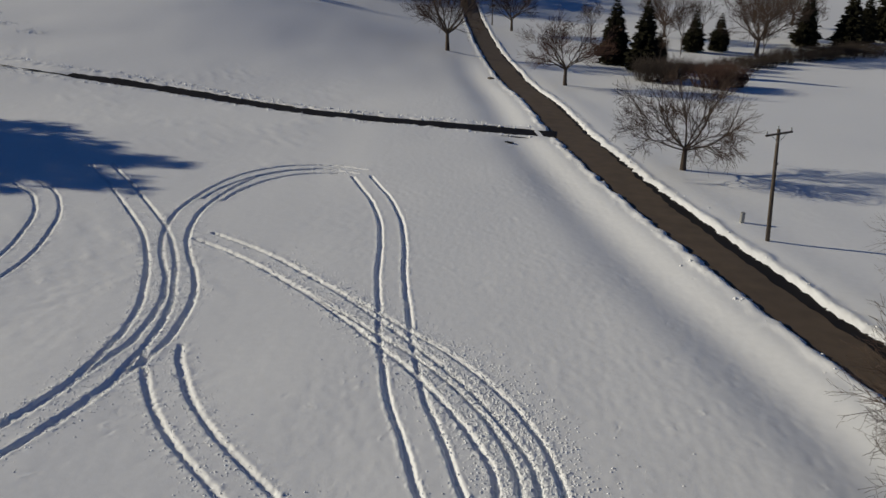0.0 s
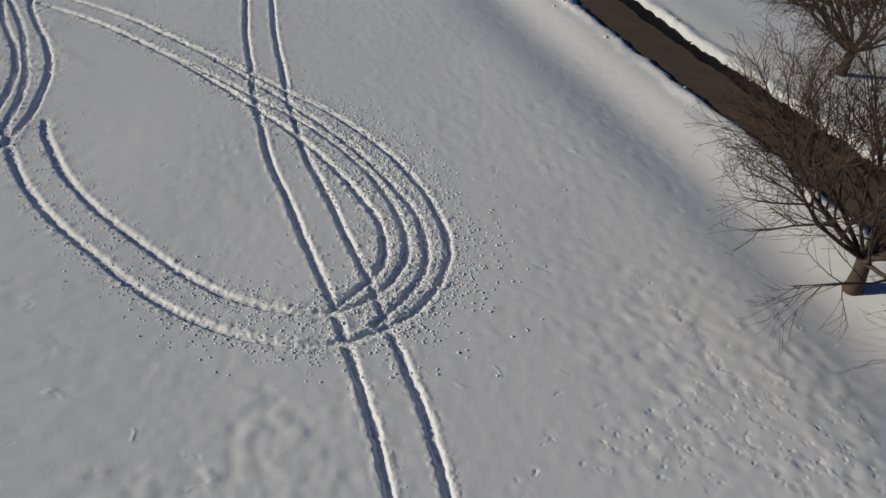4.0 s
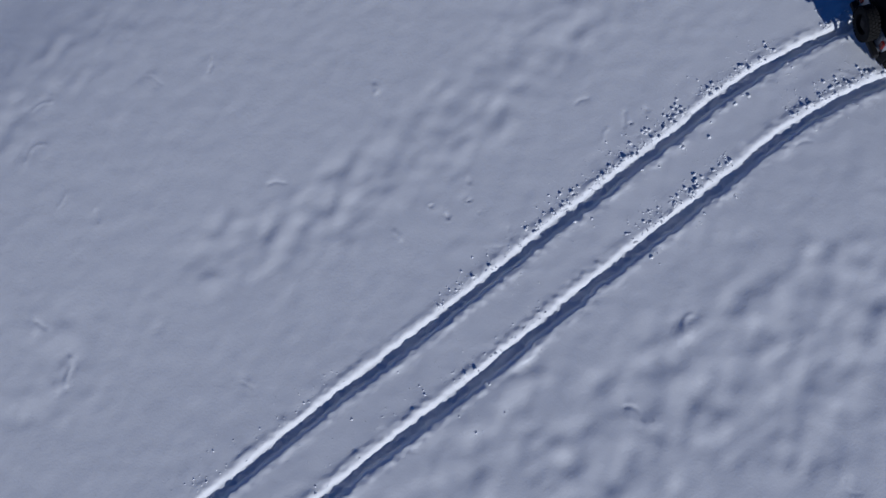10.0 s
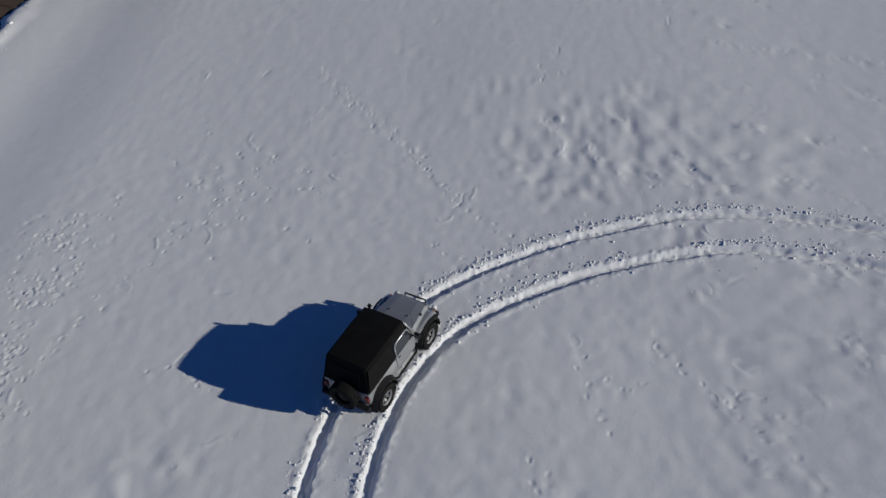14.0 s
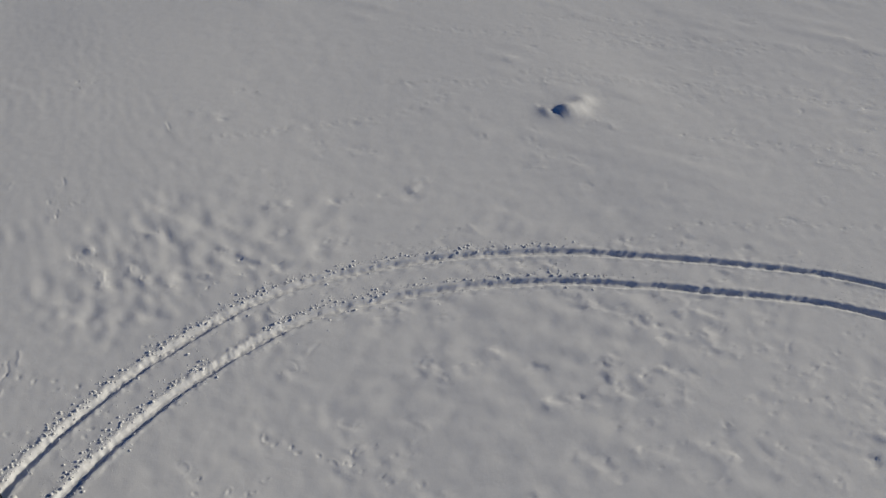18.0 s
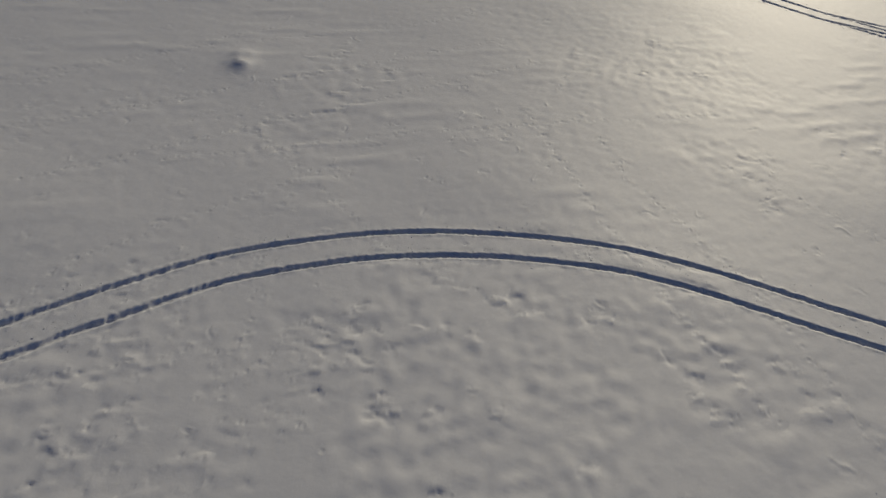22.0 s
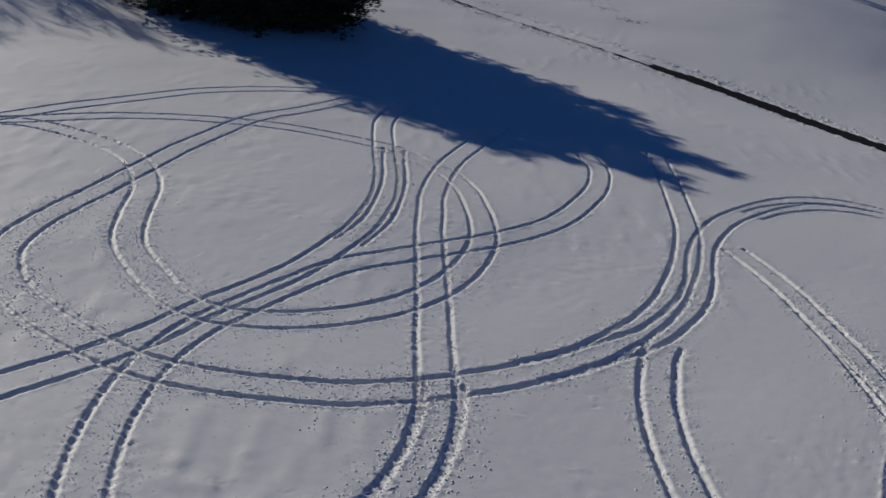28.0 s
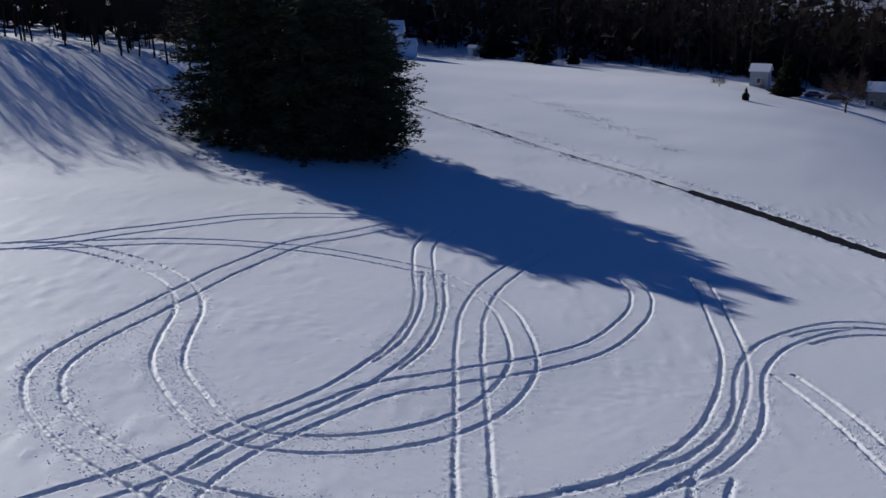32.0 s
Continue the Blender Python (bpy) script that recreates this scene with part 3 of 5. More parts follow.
def footprints():
    """Single prints with a raised rim, in clusters and trails: old boot and deer tracks."""
    rng = np.random.default_rng(11)
    spots = []
    for x, y, w, n in ((8.5, 12.4, 0.9, 45), (11.2, 13.8, 1.3, 60), (13.4, 11.0, 1.4, 40), (14.3, -10.8, 0.5, 70), (13.9, -13.2, 0.55, 110), (14.0, -15.5, 0.5, 90), (13.9, -18.2, 0.5, 60), (14.2, -20.4, 0.6, 60), (12.5, 11.5, 1.2, 45), (-17.5, -10.5, 1.6, 45), (-13.5, -14.2, 1.2, 30), (-20.5, -10.5, 1.2, 25), (-111, 137, 4, 40), (-86, 134, 5, 90), (-69, 127, 4, 70), (-57, 121, 3, 40), (9.0, -23.0, 1.5, 30), (4.5, 10.5, 1.2, 25)):
        spots += [(x + rng.normal(0, w), y + rng.normal(0, w)) for _ in range(n)]
    for trail in (((7.8, -30.0), (3.0, -24.2), (-0.5, -20.5)), ((-4.1, -17.3), (-7.4, -13.6), (-13.0, -8.0)), ((-2.1, -16.7), (-2.5, -14.9), (-3.3, -14.2)), ((6.1, -28.0), (3.9, -25.5), (1.8, -22.7)), ((-7.3, -31.7), (-10.9, -31.0), (-14.5, -30.5), (-19.0, -31.5)), ((1.9, -20.6), (0.8, -19.2), (-1.2, -20.2)), ((12.8, 8.5), (14.1, 6.7), (15.0, 3.0)), ((-9, -24), (-15, -20), (-21, -19), (-30, -14)), ((-24.3, -36.7), (-29.5, -33.4)), ((-40, -8), (-30, -2), (-22, 4)), ((-36, -3), (-29, 3), (-20, 8)), ((-33, -20), (-26, -10), (-24, -4)), ((14.5, -8), (12.5, -16), (8, -25)), ((-38, 2), (-33, 13), (-30, 22)), ((-19, -12), (-12, -22)), ((-18, -38), (-30, -30), (-44, -22)), ((-24, -24), (-34, -17), (-46, -8)), ((-28, -20), (-36, -10), (-44, 2)), ((-15, -33), (-24, -29), (-33, -24)), ((-26, -34), (-38, -25), (-50, -14)), ((-22, -31), (-35, -21), (-48, -11)), ((10.5, 20), (12.6, 11), (15, 3))):
        line = spline(trail, 0.42)
        spots += [(x + rng.normal(0, 0.1) + 0.12 * (i % 2), y + rng.normal(0, 0.07)) for i, (x, y) in enumerate(line)]
    for k in range(190):
        x, y = (rng.uniform(-42, -6), rng.uniform(-30, 6)) if k < 95 else (rng.uniform(-12, 14), rng.uniform(-32, -8)) if k < 125 else (rng.uniform(-55, 16), rng.uniform(-38, 45))
        spots += [(x + rng.normal(0, 0.35), y + rng.normal(0, 0.35)) for _ in range(rng.integers(1, 6))]
    # thawed hollows crowd together in patches
    hollows = rng.uniform((-62, -45), (17, 62), (60000, 2))
    hx, hy = hollows.T
    hollows = hollows[rng.random(len(hollows)) < 0.75 * pitted(hx, hy) ** 1.3 + 0.006]
    for x, y in hollows:
        s = rng.uniform(0.1, 0.22)
        a, b = np.searchsorted(FX, (x - 2 * s, x + 2 * s))
        c, e = np.searchsorted(FY, (y - 2 * s, y + 2 * s))
        if b > a and e > c:
            dx, dy = FX[a:b][None] - x, FY[c:e][:, None] - y
            u, v = 0.8 * dx + 0.6 * dy, (0.8 * dy - 0.6 * dx) * rng.uniform(0.6, 0.9)
            d2 = (u * u + v * v) / (s * s)
            PRESSED[c:e, a:b] -= np.where(FINE_NEAR[c:e, a:b] > 0.36, rng.uniform(0.003, 0.017) * np.exp(-1.3 * d2), 0)
    for x, y in spots:
        s = rng.uniform(0.05, 0.115)
        a, b = np.searchsorted(FX, (x - 2.2 * s, x + 2.2 * s))
        c, e = np.searchsorted(FY, (y - 2.2 * s, y + 2.2 * s))
        if b > a and e > c:
            PRINTED[c // FINE : e // FINE + 1, a // FINE : b // FINE + 1] = True
            q = rng.uniform(0, 3.14)
            dx, dy = FX[a:b][None] - x, FY[c:e][:, None] - y
            u, v = dx * math.cos(q) + dy * math.sin(q), (dy * math.cos(q) - dx * math.sin(q)) * 1.6
            d = np.sqrt(u * u + v * v) / s
            PRESSED[c:e, a:b] += np.where(FINE_NEAR[c:e, a:b] > 0.4, -rng.uniform(0.008, 0.026) * np.exp(-((d / 0.8) ** 2)) + rng.uniform(0.0, 0.012) * np.exp(-(((d - 1.3) / 0.3) ** 2)) * (dx * math.cos(q * 5) + dy * math.sin(q * 5) > 0), 0)


def broken_crust():
    """Short curved cracks where the icy crust has lifted."""
    rng = np.random.default_rng(23)
    for _ in range(420):
        x, y = rng.uniform((-48, -34), (15, 30))
        run, bend, way = rng.uniform(0.25, 0.8), rng.normal(0, 2.0), rng.uniform(0, 6.28)
        lift, wide = rng.uniform(0.006, 0.02) * rng.choice((-1, 1)), rng.uniform(0.03, 0.05)
        for s in np.arange(0, run, 0.05):
            x, y, way = x + 0.05 * math.cos(way), y + 0.05 * math.sin(way), way + bend * 0.05 + rng.normal(0, 0.25)
            a, b = np.searchsorted(FX, (x - 0.12, x + 0.12))
            c, e = np.searchsorted(FY, (y - 0.12, y + 0.12))
            if b > a and e > c:
                PRINTED[c // FINE : e // FINE + 1, a // FINE : b // FINE + 1] = True
                d2 = ((FX[a:b][None] - x) ** 2 + (FY[c:e][:, None] - y) ** 2) / wide**2
                PRESSED[c:e, a:b] += np.where(FINE_NEAR[c:e, a:b] > 0.36, 0.6 * lift * np.exp(-d2), 0)


PRESSED = np.zeros((len(FY), len(FX)), np.float32)
PRINTED = np.zeros((NY - 1, NX - 1), bool)
footprints()
broken_crust()
ZZ += PRESSED[::FINE, ::FINE]


def split_sheet(name, mat):
    """The ground as one mesh: the plain grid, with finer cells along the ruts."""
    touched = FINE_NEAR[:-1, :-1].reshape(NY - 1, FINE, NX - 1, FINE).min(axis=(1, 3)) < 0.38
    touched |= PRINTED
    cj, ci = np.nonzero(touched)
    u = np.arange(FINE + 1)
    jf = (cj[:, None, None] * FINE + u[None, :, None]) + 0 * u[None, None, :]
    kf = (ci[:, None, None] * FINE + u[None, None, :]) + 0 * u[None, :, None]
    keys, back_to = np.unique((jf * len(FX) + kf).ravel(), return_inverse=True)
    j, i = keys // len(FX), keys % len(FX)
    z = wheeled_height(FX[i], FY[j], FINE_NEAR[j, i].astype(float), FINE_RAG[j, i].astype(float), FINE_PACE[j, i].astype(float))
    cj0, ci0 = np.minimum(j // FINE, NY - 2), np.minimum(i // FINE, NX - 2)
    v, w = j / FINE - cj0, i / FINE - ci0

    def blend(grid):
        return (grid[cj0, ci0] * (1 - w) + grid[cj0, ci0 + 1] * w) * (1 - v) + (grid[cj0 + 1, ci0] * (1 - w) + grid[cj0 + 1, ci0 + 1] * w) * v

    z = z + PRESSED[j, i]
    # the rim of the fine cells lies on the straight edges of the plain ones
    padded = np.pad(touched, 1)
    on_col, on_row = i % FINE == 0, j % FINE == 0
    rim = (on_col & ~(padded[j // FINE + 1, i // FINE] & padded[j // FINE + 1, i // FINE + 1])) | (on_row & ~(padded[j // FINE, i // FINE + 1] & padded[j // FINE + 1, i // FINE + 1]))
    z = np.where(rim | (on_col & on_row), blend(ZZ), z)
    plain = np.arange(NX * NY).reshape(NY, NX)
    ids = np.where(on_col & on_row, plain[j // FINE, i // FINE], 0)
    loose = ~(on_col & on_row)
    ids[loose] = NX * NY + np.arange(loose.sum())
    co = np.vstack([np.stack([XX, YY, ZZ], -1).reshape(-1, 3), np.stack([FX[i], FY[j], z], -1)[loose]]).astype(np.float32)
    grid = ids[back_to.ravel()].reshape(len(cj), FINE + 1, FINE + 1)
    fine = np.stack([grid[:, :-1, :-1], grid[:, :-1, 1:], grid[:, 1:, 1:], grid[:, 1:, :-1]], -1).reshape(-1, 4)
    quads = np.stack([plain[:-1, :-1], plain[:-1, 1:], plain[1:, 1:], plain[1:, :-1]], -1)[~touched]
    quads = np.vstack([quads, fine]).astype(np.int32)
    me = bpy.data.meshes.new(name)
    me.vertices.add(len(co))
    me.vertices.foreach_set("co", co.ravel())
    me.loops.add(quads.size)
    me.loops.foreach_set("vertex_index", quads.ravel())
    me.polygons.add(len(quads))
    me.polygons.foreach_set("loop_start", np.arange(0, quads.size, 4, dtype=np.int32))
    me.polygons.foreach_set("use_smooth", np.ones(len(quads), bool))
    me.materials.append(mat)
    me.update(calc_edges=True)
    return new(name, me)


ground = tagged(split_sheet("ground", SNOW), "snow-covered sloping field with wheel ruts and old footprints", "snow field", kind="structure")


# ---- road and driveway ----
def strip(name, line, a, b, lift, mat, ragged=0.0, seed=0, across=6):
    """A paved strip along a line, between two offsets to its right, a little above the cleared bed."""
    d = np.gradient(line, axis=0)
    d /= np.linalg.norm(d, axis=1)[:, None]
    right = np.stack([d[:, 1], -d[:, 0]], 1)
    s = np.arange(len(line)) * 1.0
    ea = a + ragged * (rough_field(s / 2.1, s * 0, seed) + 0.6 * rough_field(s / 0.6, s * 0, seed + 1) - 0.8)
    eb = b + ragged * (rough_field(s / 2.1, s * 0, seed + 2) + 0.6 * rough_field(s / 0.6, s * 0, seed + 3) - 0.8)
    k = np.linspace(0, 1, across)[None]
    off = ea[:, None] * (1 - k) + eb[:, None] * k
    x, y = line[:, 0][:, None] + right[:, 0][:, None] * off, line[:, 1][:, None] + right[:, 1][:, None] * off
    cx, cy = line[:, 0][:, None] + 0 * off, line[:, 1][:, None] + 0 * off
    soft = 0.35 * (rough_field(x / 17, y / 17, 1) - 0.5) + 0.10 * (rough_field(x / 5.5, y / 7.5, 2) - 0.5) + 0.75 * (rough_field(x / 60, y / 60, 21) - 0.5) * ramp(np.hypot(x + 15, y - 15), 60, 140) + 0.4 * (rough_field((x + 0.5 * y) / 34, (y - 0.5 * x) / 9, 22) - 0.5) * ramp(np.hypot(x + 15, y - 15), 85, 140) * ramp(-x, 25, 60)
    z = land(x, y) + soft + lift
    return sheet(name, x[:, ::-1], y[:, ::-1], z[:, ::-1], mat)


near_road = ROAD[(ROAD[:, 1] < 330) & (ROAD[:, 1] > -110)]
fine_road = spline(near_road[::6], 0.5)
tagged(strip("road", fine_road, -2.6, 2.6, -0.13, WET, 0, 3), "dark wet asphalt country road cleared of snow", "road", kind="structure")
north = ramp(fine_road[:, 1], 50, 80)
tagged(strip("road_crown", fine_road, -0.95 - 0.75 * north, 2.6 + 0 * north, -0.105, ASPHALT, 0.35, 41), "drier brown worn middle of the asphalt road", "road", kind="structure")
open_drive = DRIVE[(DRIVE[:, 0] > -47.5)]
tagged(strip("driveway", spline(open_drive[::4], 0.5), -2.5, 2.5, -0.075, WET, 0, 61, 4), "narrow black strip of cleared asphalt driveway", "driveway", kind="structure")


far_drive = DRIVE[(DRIVE[:, 0] < -44) & (DRIVE[:, 0] > -112)]
tagged(strip("driveway_edge", spline(far_drive[::4], 0.5), -0.62, -0.34, 0.02, WET, 0.28, 71, 3), "thin bare edge of the snow-packed driveway", "driveway", kind="structure")


# ---- lumps of snow thrown up beside the ruts ----
def thrown_snow():
    rng = np.random.default_rng(4)
    spots = []
    for name, churn, sign, line, left in rut_lines():
        if name == "run_south":
            busy = np.where(line[:, 0] < -16, 0.12, np.where(line[:, 1] > 0, 0.16, np.clip((-line[:, 1]) / 9, 0.2, 1.0)))
        elif name == "far_loop":
            busy = np.where(line[:, 0] > -40, 1.2, 0.1)
        else:
            busy = np.where((line[:, 0] > -2) & (name in ("round_loop", "inner_arc")), 2.2, 1.0)
        keep = np.repeat(np.arange(len(line)), rng.poisson(((10.0 if name == "run_south" else 1.6) + 30 * churn) * busy))
        for (x, y), n in zip(line[keep], left[keep]):
            # more is thrown to the outside of a bend; gusty along the line
            if churn < 0.3 and rough_field(np.array([x / 2.3]), np.array([y / 2.3]), 51)[0] < 0.36:
                continue
            side = rng.choice((-1, 1), p=(0.08, 0.92)) if name == "run_south" else rng.choice((-1, 1), p=(0.3, 0.7)) if name in ("round_loop", "inner_arc") else rng.choice((-1, 1))
            far = 0.24 + (rng.exponential(0.13 + 0.62 * churn) if churn >= 0.28 else abs(rng.normal(0, 0.25 + 1.0 * churn)))
            big = min(rng.gamma(1.4, 0.006 + 0.012 * min(churn, 0.4)) + 0.011, 0.03 + 0.04 * min(churn, 0.5))
            if name in ("round_loop", "inner_arc") and side > 0 and x > -0.5 and rng.random() < 0.7:
                far, big = 0.24 + rng.exponential(0.75), min(rng.gamma(1.5, 0.01) + 0.011, 0.055)
            if name == "run_south" and y < -3 and x > -16:
                # wheels spinning through the southern bend
                side, far = rng.choice((-1, 1), p=(0.08, 0.92)), 0.19 + rng.exponential(0.2)
                big = min(rng.gamma(1.5, 0.009) + 0.010, 0.055) * max(0.45, 1.15 - far * 0.6) * min(1, 0.6 - 0.045 * y)
            spots.append((x + n[0] * side * far + rng.normal(0, 0.05), y + n[1] * side * far + rng.normal(0, 0.05), big))
    spots = np.array(spots)
    # along the plough banks and the driveway rim
    extra = []
    for x, y in ROAD[(ROAD[:, 1] < 130) & (ROAD[:, 1] > -40)]:
        for _ in range(9):
            if 81 < y < 91:
                continue
            extra.append((x + rng.choice((-1, 1)) * (2.3 + abs(rng.normal(0, 0.5))), y + rng.random(), rng.gamma(1.5, 0.018) + 0.012))
    for x, y in DRIVE[(DRIVE[:, 0] > -120) & (DRIVE[:, 0] < 9)]:
        for _ in range(30 if x < -48 else 0):
            extra.append((x + rng.random(), y - rng.uniform(0.2, 3.4), rng.gamma(1.6, 0.018) + 0.015))
        for _ in range(34 if x > -48 else 8):
            extra.append((x + rng.random(), y + (rng.uniform(1.9, 4.2) if rng.random() < 0.7 else -1.8 - abs(rng.normal(0, 0.5))), rng.gamma(2.0, 0.022) + 0.015))
    # trampled patches on the far slope
    for x, y, w, n in ((-111, 137, 3, 60), (-108, 140, 2, 40), (-88, 135, 2.2, 130), (-82, 132, 1.8, 110), (-77, 130, 2.0, 150), (-70, 127, 2.2, 150), (-64, 124, 1.5, 60), (-58, 121, 1.2, 70), (-98, 137, 1.5, 40)):
        for _ in range(n):
            extra.append((x + rng.normal(0, w), y + rng.normal(0, w * 0.45) - 0.3 * rng.normal(0, w * 0.4), rng.uniform(0.05, 0.11)))
    spots = np.vstack([spots, extra])
    size = np.clip(spots[:, 2], 0.01, 0.16)
    ix = np.clip(np.searchsorted(GX, spots[:, 0]), 1, NX - 1)
    iy = np.clip(np.searchsorted(GY, spots[:, 1]), 1, NY - 1)
    ground_z = ZZ[iy, ix]
    turn = rng.random(len(spots)) * 6.28
    # crumbs are small pyramids, lumps are rounded heads
    ring = [(math.cos(a), math.sin(a)) for a in np.arange(5) * 2 * math.pi / 5]
    crumb = np.array([(0, 0, 1), (1, 0, -0.5), (0, 1, -0.5), (-1, 0, -0.5), (0, -1, -0.5)], float)
    lump = np.array([(0, 0, 1.15)] + [(0.75 * a, 0.75 * b, 0.75) for a, b in ring] + [(1.05 * a, 1.05 * b, -0.7) for a, b in ring])
    crumb_faces = np.array([(0, 1, 2), (0, 2, 3), (0, 3, 4), (0, 4, 1)])
    lump_faces = np.array([(0, 1 + k, 1 + (k + 1) % 5) for k in range(5)] + [f for k in range(5) for f in ((1 + k, 6 + k, 6 + (k + 1) % 5), (1 + k, 6 + (k + 1) % 5, 1 + (k + 1) % 5))])
    co, tri, smooth, k0 = [], [], [], 0
    for base, faces, pick in ((crumb, crumb_faces, size < 0.042), (lump, lump_faces, size >= 0.042)):
        n, w = pick.sum(), len(base)
        v = base[None] * (0.65 + 0.7 * rng.random((n, w, 1))) * size[pick][:, None, None] * np.array([1, 1, 0.45])
        c, sn = np.cos(turn[pick])[:, None], np.sin(turn[pick])[:, None]
        x, y = v[..., 0] * c - v[..., 1] * sn, v[..., 0] * sn + v[..., 1] * c
        co.append(np.stack([x + spots[pick, :1], y + spots[pick, 1:2], v[..., 2] + (ground_z[pick] + 0.22 * size[pick])[:, None]], -1).reshape(-1, 3))
        tri.append((faces[None] + k0 + w * np.arange(n)[:, None, None]).reshape(-1, 3))
        smooth.append(np.full(n * len(faces), w > 5))
        k0 += n * w
    co, tri, smooth = np.vstack(co), np.vstack(tri), np.concatenate(smooth)
    me = bpy.data.meshes.new("snow_clods")
    me.vertices.add(len(co))
    me.vertices.foreach_set("co", co.astype(np.float32).ravel())
    me.loops.add(tri.size)
    me.loops.foreach_set("vertex_index", tri.astype(np.int32).ravel())
    me.polygons.add(len(tri))
    me.polygons.foreach_set("loop_start", np.arange(0, tri.size, 3, dtype=np.int32))
    me.polygons.foreach_set("use_smooth", smooth)
    me.materials.append(CLOD)
    me.update(calc_edges=True)
    return tagged(new("snow_clods", me), "loose clods of snow thrown up beside wheel ruts", "snow clods", kind="stuff")


thrown_snow()


# ---- trees ----
def bare_tree(seed, height, trunk_h, trunk_r, spread, forks=(6, 5, 5, 4), rise=0.35, lean=0.0, twig=0.013):
    """Trunk with limbs, and the fine crown of twigs, as two shells."""
    rng = random.Random(seed)
    wood, twigs = Shell(), Shell()
    reach = math.hypot(height - trunk_h, spread) * 0.98

    def grow(p, d, length, r, level):
        steps = 4 if level < 2 else 3
        path, radii, q, way = [p.copy()], [r], p.copy(), d.copy()
        for i in range(steps):
            way = (way + Vector((rng.gauss(0, 0.16), rng.gauss(0, 0.16), rng.gauss(0, 0.1) + 0.1 * rise))).normalized()
            q = q + way * length / steps
            path.append(q.copy())
            radii.append(r * (1 - 0.75 * (i + 1) / steps))
        (wood if level < 2 else twigs).tube(path, [max(x, twig) for x in radii], 6 if level == 0 else 4 if level == 1 else 3, cap=False)
        if level >= len(forks) - 1:
            return
        for k in range(forks[level + 1]):
            t = 0.25 + 0.75 * (k + rng.random()) / forks[level + 1]
            i = min(int(t * steps), steps - 1)
            at = path[i].lerp(path[i + 1], t * steps - i)
            axis = (path[i + 1] - path[i]).normalized()
            side = axis.orthogonal().normalized()
            side = Matrix.Rotation(rng.uniform(0, 2 * math.pi), 3, axis) @ side
            turn = rng.uniform(0.4, 0.85)
            grow(at, (axis * math.cos(turn) + side * math.sin(turn)).normalized(), length * rng.uniform(0.45, 0.68) * (1.15 - 0.4 * t), max(r * 0.5 * (1.2 - 0.6 * t), 0.008), level + 1)

    top = Vector((lean * trunk_h, 0, trunk_h))
    wood.tube([Vector((0, 0, -0.4)), Vector((0, 0, 0)), Vector((lean * trunk_h * 0.5, 0.03, trunk_h * 0.5)), top], [trunk_r * 1.5, trunk_r * 1.25, trunk_r, trunk_r * 0.9], 9)
    for k in range(forks[0]):
        q = 2 * math.pi * (k + rng.uniform(-0.25, 0.25)) / forks[0]
        up = rng.uniform(0.25, 1.0)
        out = Vector((math.cos(q) * spread, math.sin(q) * spread, (height - trunk_h) * (0.35 + 0.65 * up) * (1.2 if k % 3 == 0 else 0.8))).normalized()
        grow(top - Vector((0, 0, rng.uniform(0, 0.25) * trunk_h * 0.5)), out, reach * rng.uniform(0.62, 0.78), trunk_r * rng.uniform(0.3, 0.5), 0)
    return wood, twigs


def plant(name, m, shells, mats, label, category, group=""):
    ob = thing(name, m, label, category, group)
    part("trunk", shells[0], mats[0], ob, smooth=True)
    part("crown", shells[1], mats[1], ob)
    return ob


def conifer(seed, height, width, rows=22, full=1.2, droop=0.3, sprays=8):
    """A needled tree: trunk, and whorls of boughs made of many small sprays."""
    rng = random.Random(seed)
    wood, green = Shell(), Shell()
    wood.tube([(0, 0, -0.4), (0, 0, height * 0.5), (0, 0, height * 0.97)], [height * 0.018, height * 0.012, 0.02], 7)
    for i in range(rows):
        t = (i + rng.random() * 0.7) / rows
        z = height * (0.02 + 0.96 * t)
        long = width * min(1.0, 0.75 + 2.0 * t) * (1 - t ** 1.15) ** 0.9 * (0.8 + 0.35 * rng.random()) + 0.12
        count = max(6, int(13 * (1 - 0.5 * t) * full))
        for k in range(count):
            q = 2 * math.pi * (k + rng.random()) / count
            reach = long * rng.uniform(0.72, 1.1)
            tip = Vector((math.cos(q) * reach, math.sin(q) * reach, z + 0.35 * reach - droop * reach + rng.gauss(0, 0.05) * height * 0.1))
            root = Vector((0, 0, z))
            for s in range(sprays):
                f = 0.18 + 0.82 * (s + rng.random()) / sprays
                c = root.lerp(tip, f)
                size = (0.26 + 0.26 * rng.random()) * reach * (1.15 - 0.6 * f) + 0.1
                a = q + rng.uniform(-1.0, 1.0)
                e = Vector((math.cos(a), math.sin(a), rng.uniform(-0.35, 0.3)))
                w = Vector((-math.sin(a), math.cos(a), rng.uniform(-0.5, 0.5))) * 0.42
                n = Vector((0, 0, 1))
                c0 = c - e * size * 0.4
                green.add([tuple(c0), tuple(c + w * size), tuple(c + e * size), tuple(c - w * size), tuple(c + n * size * 0.35)], [(0, 1, 4), (1, 2, 4), (2, 3, 4), (3, 0, 4)])
    return wood, green


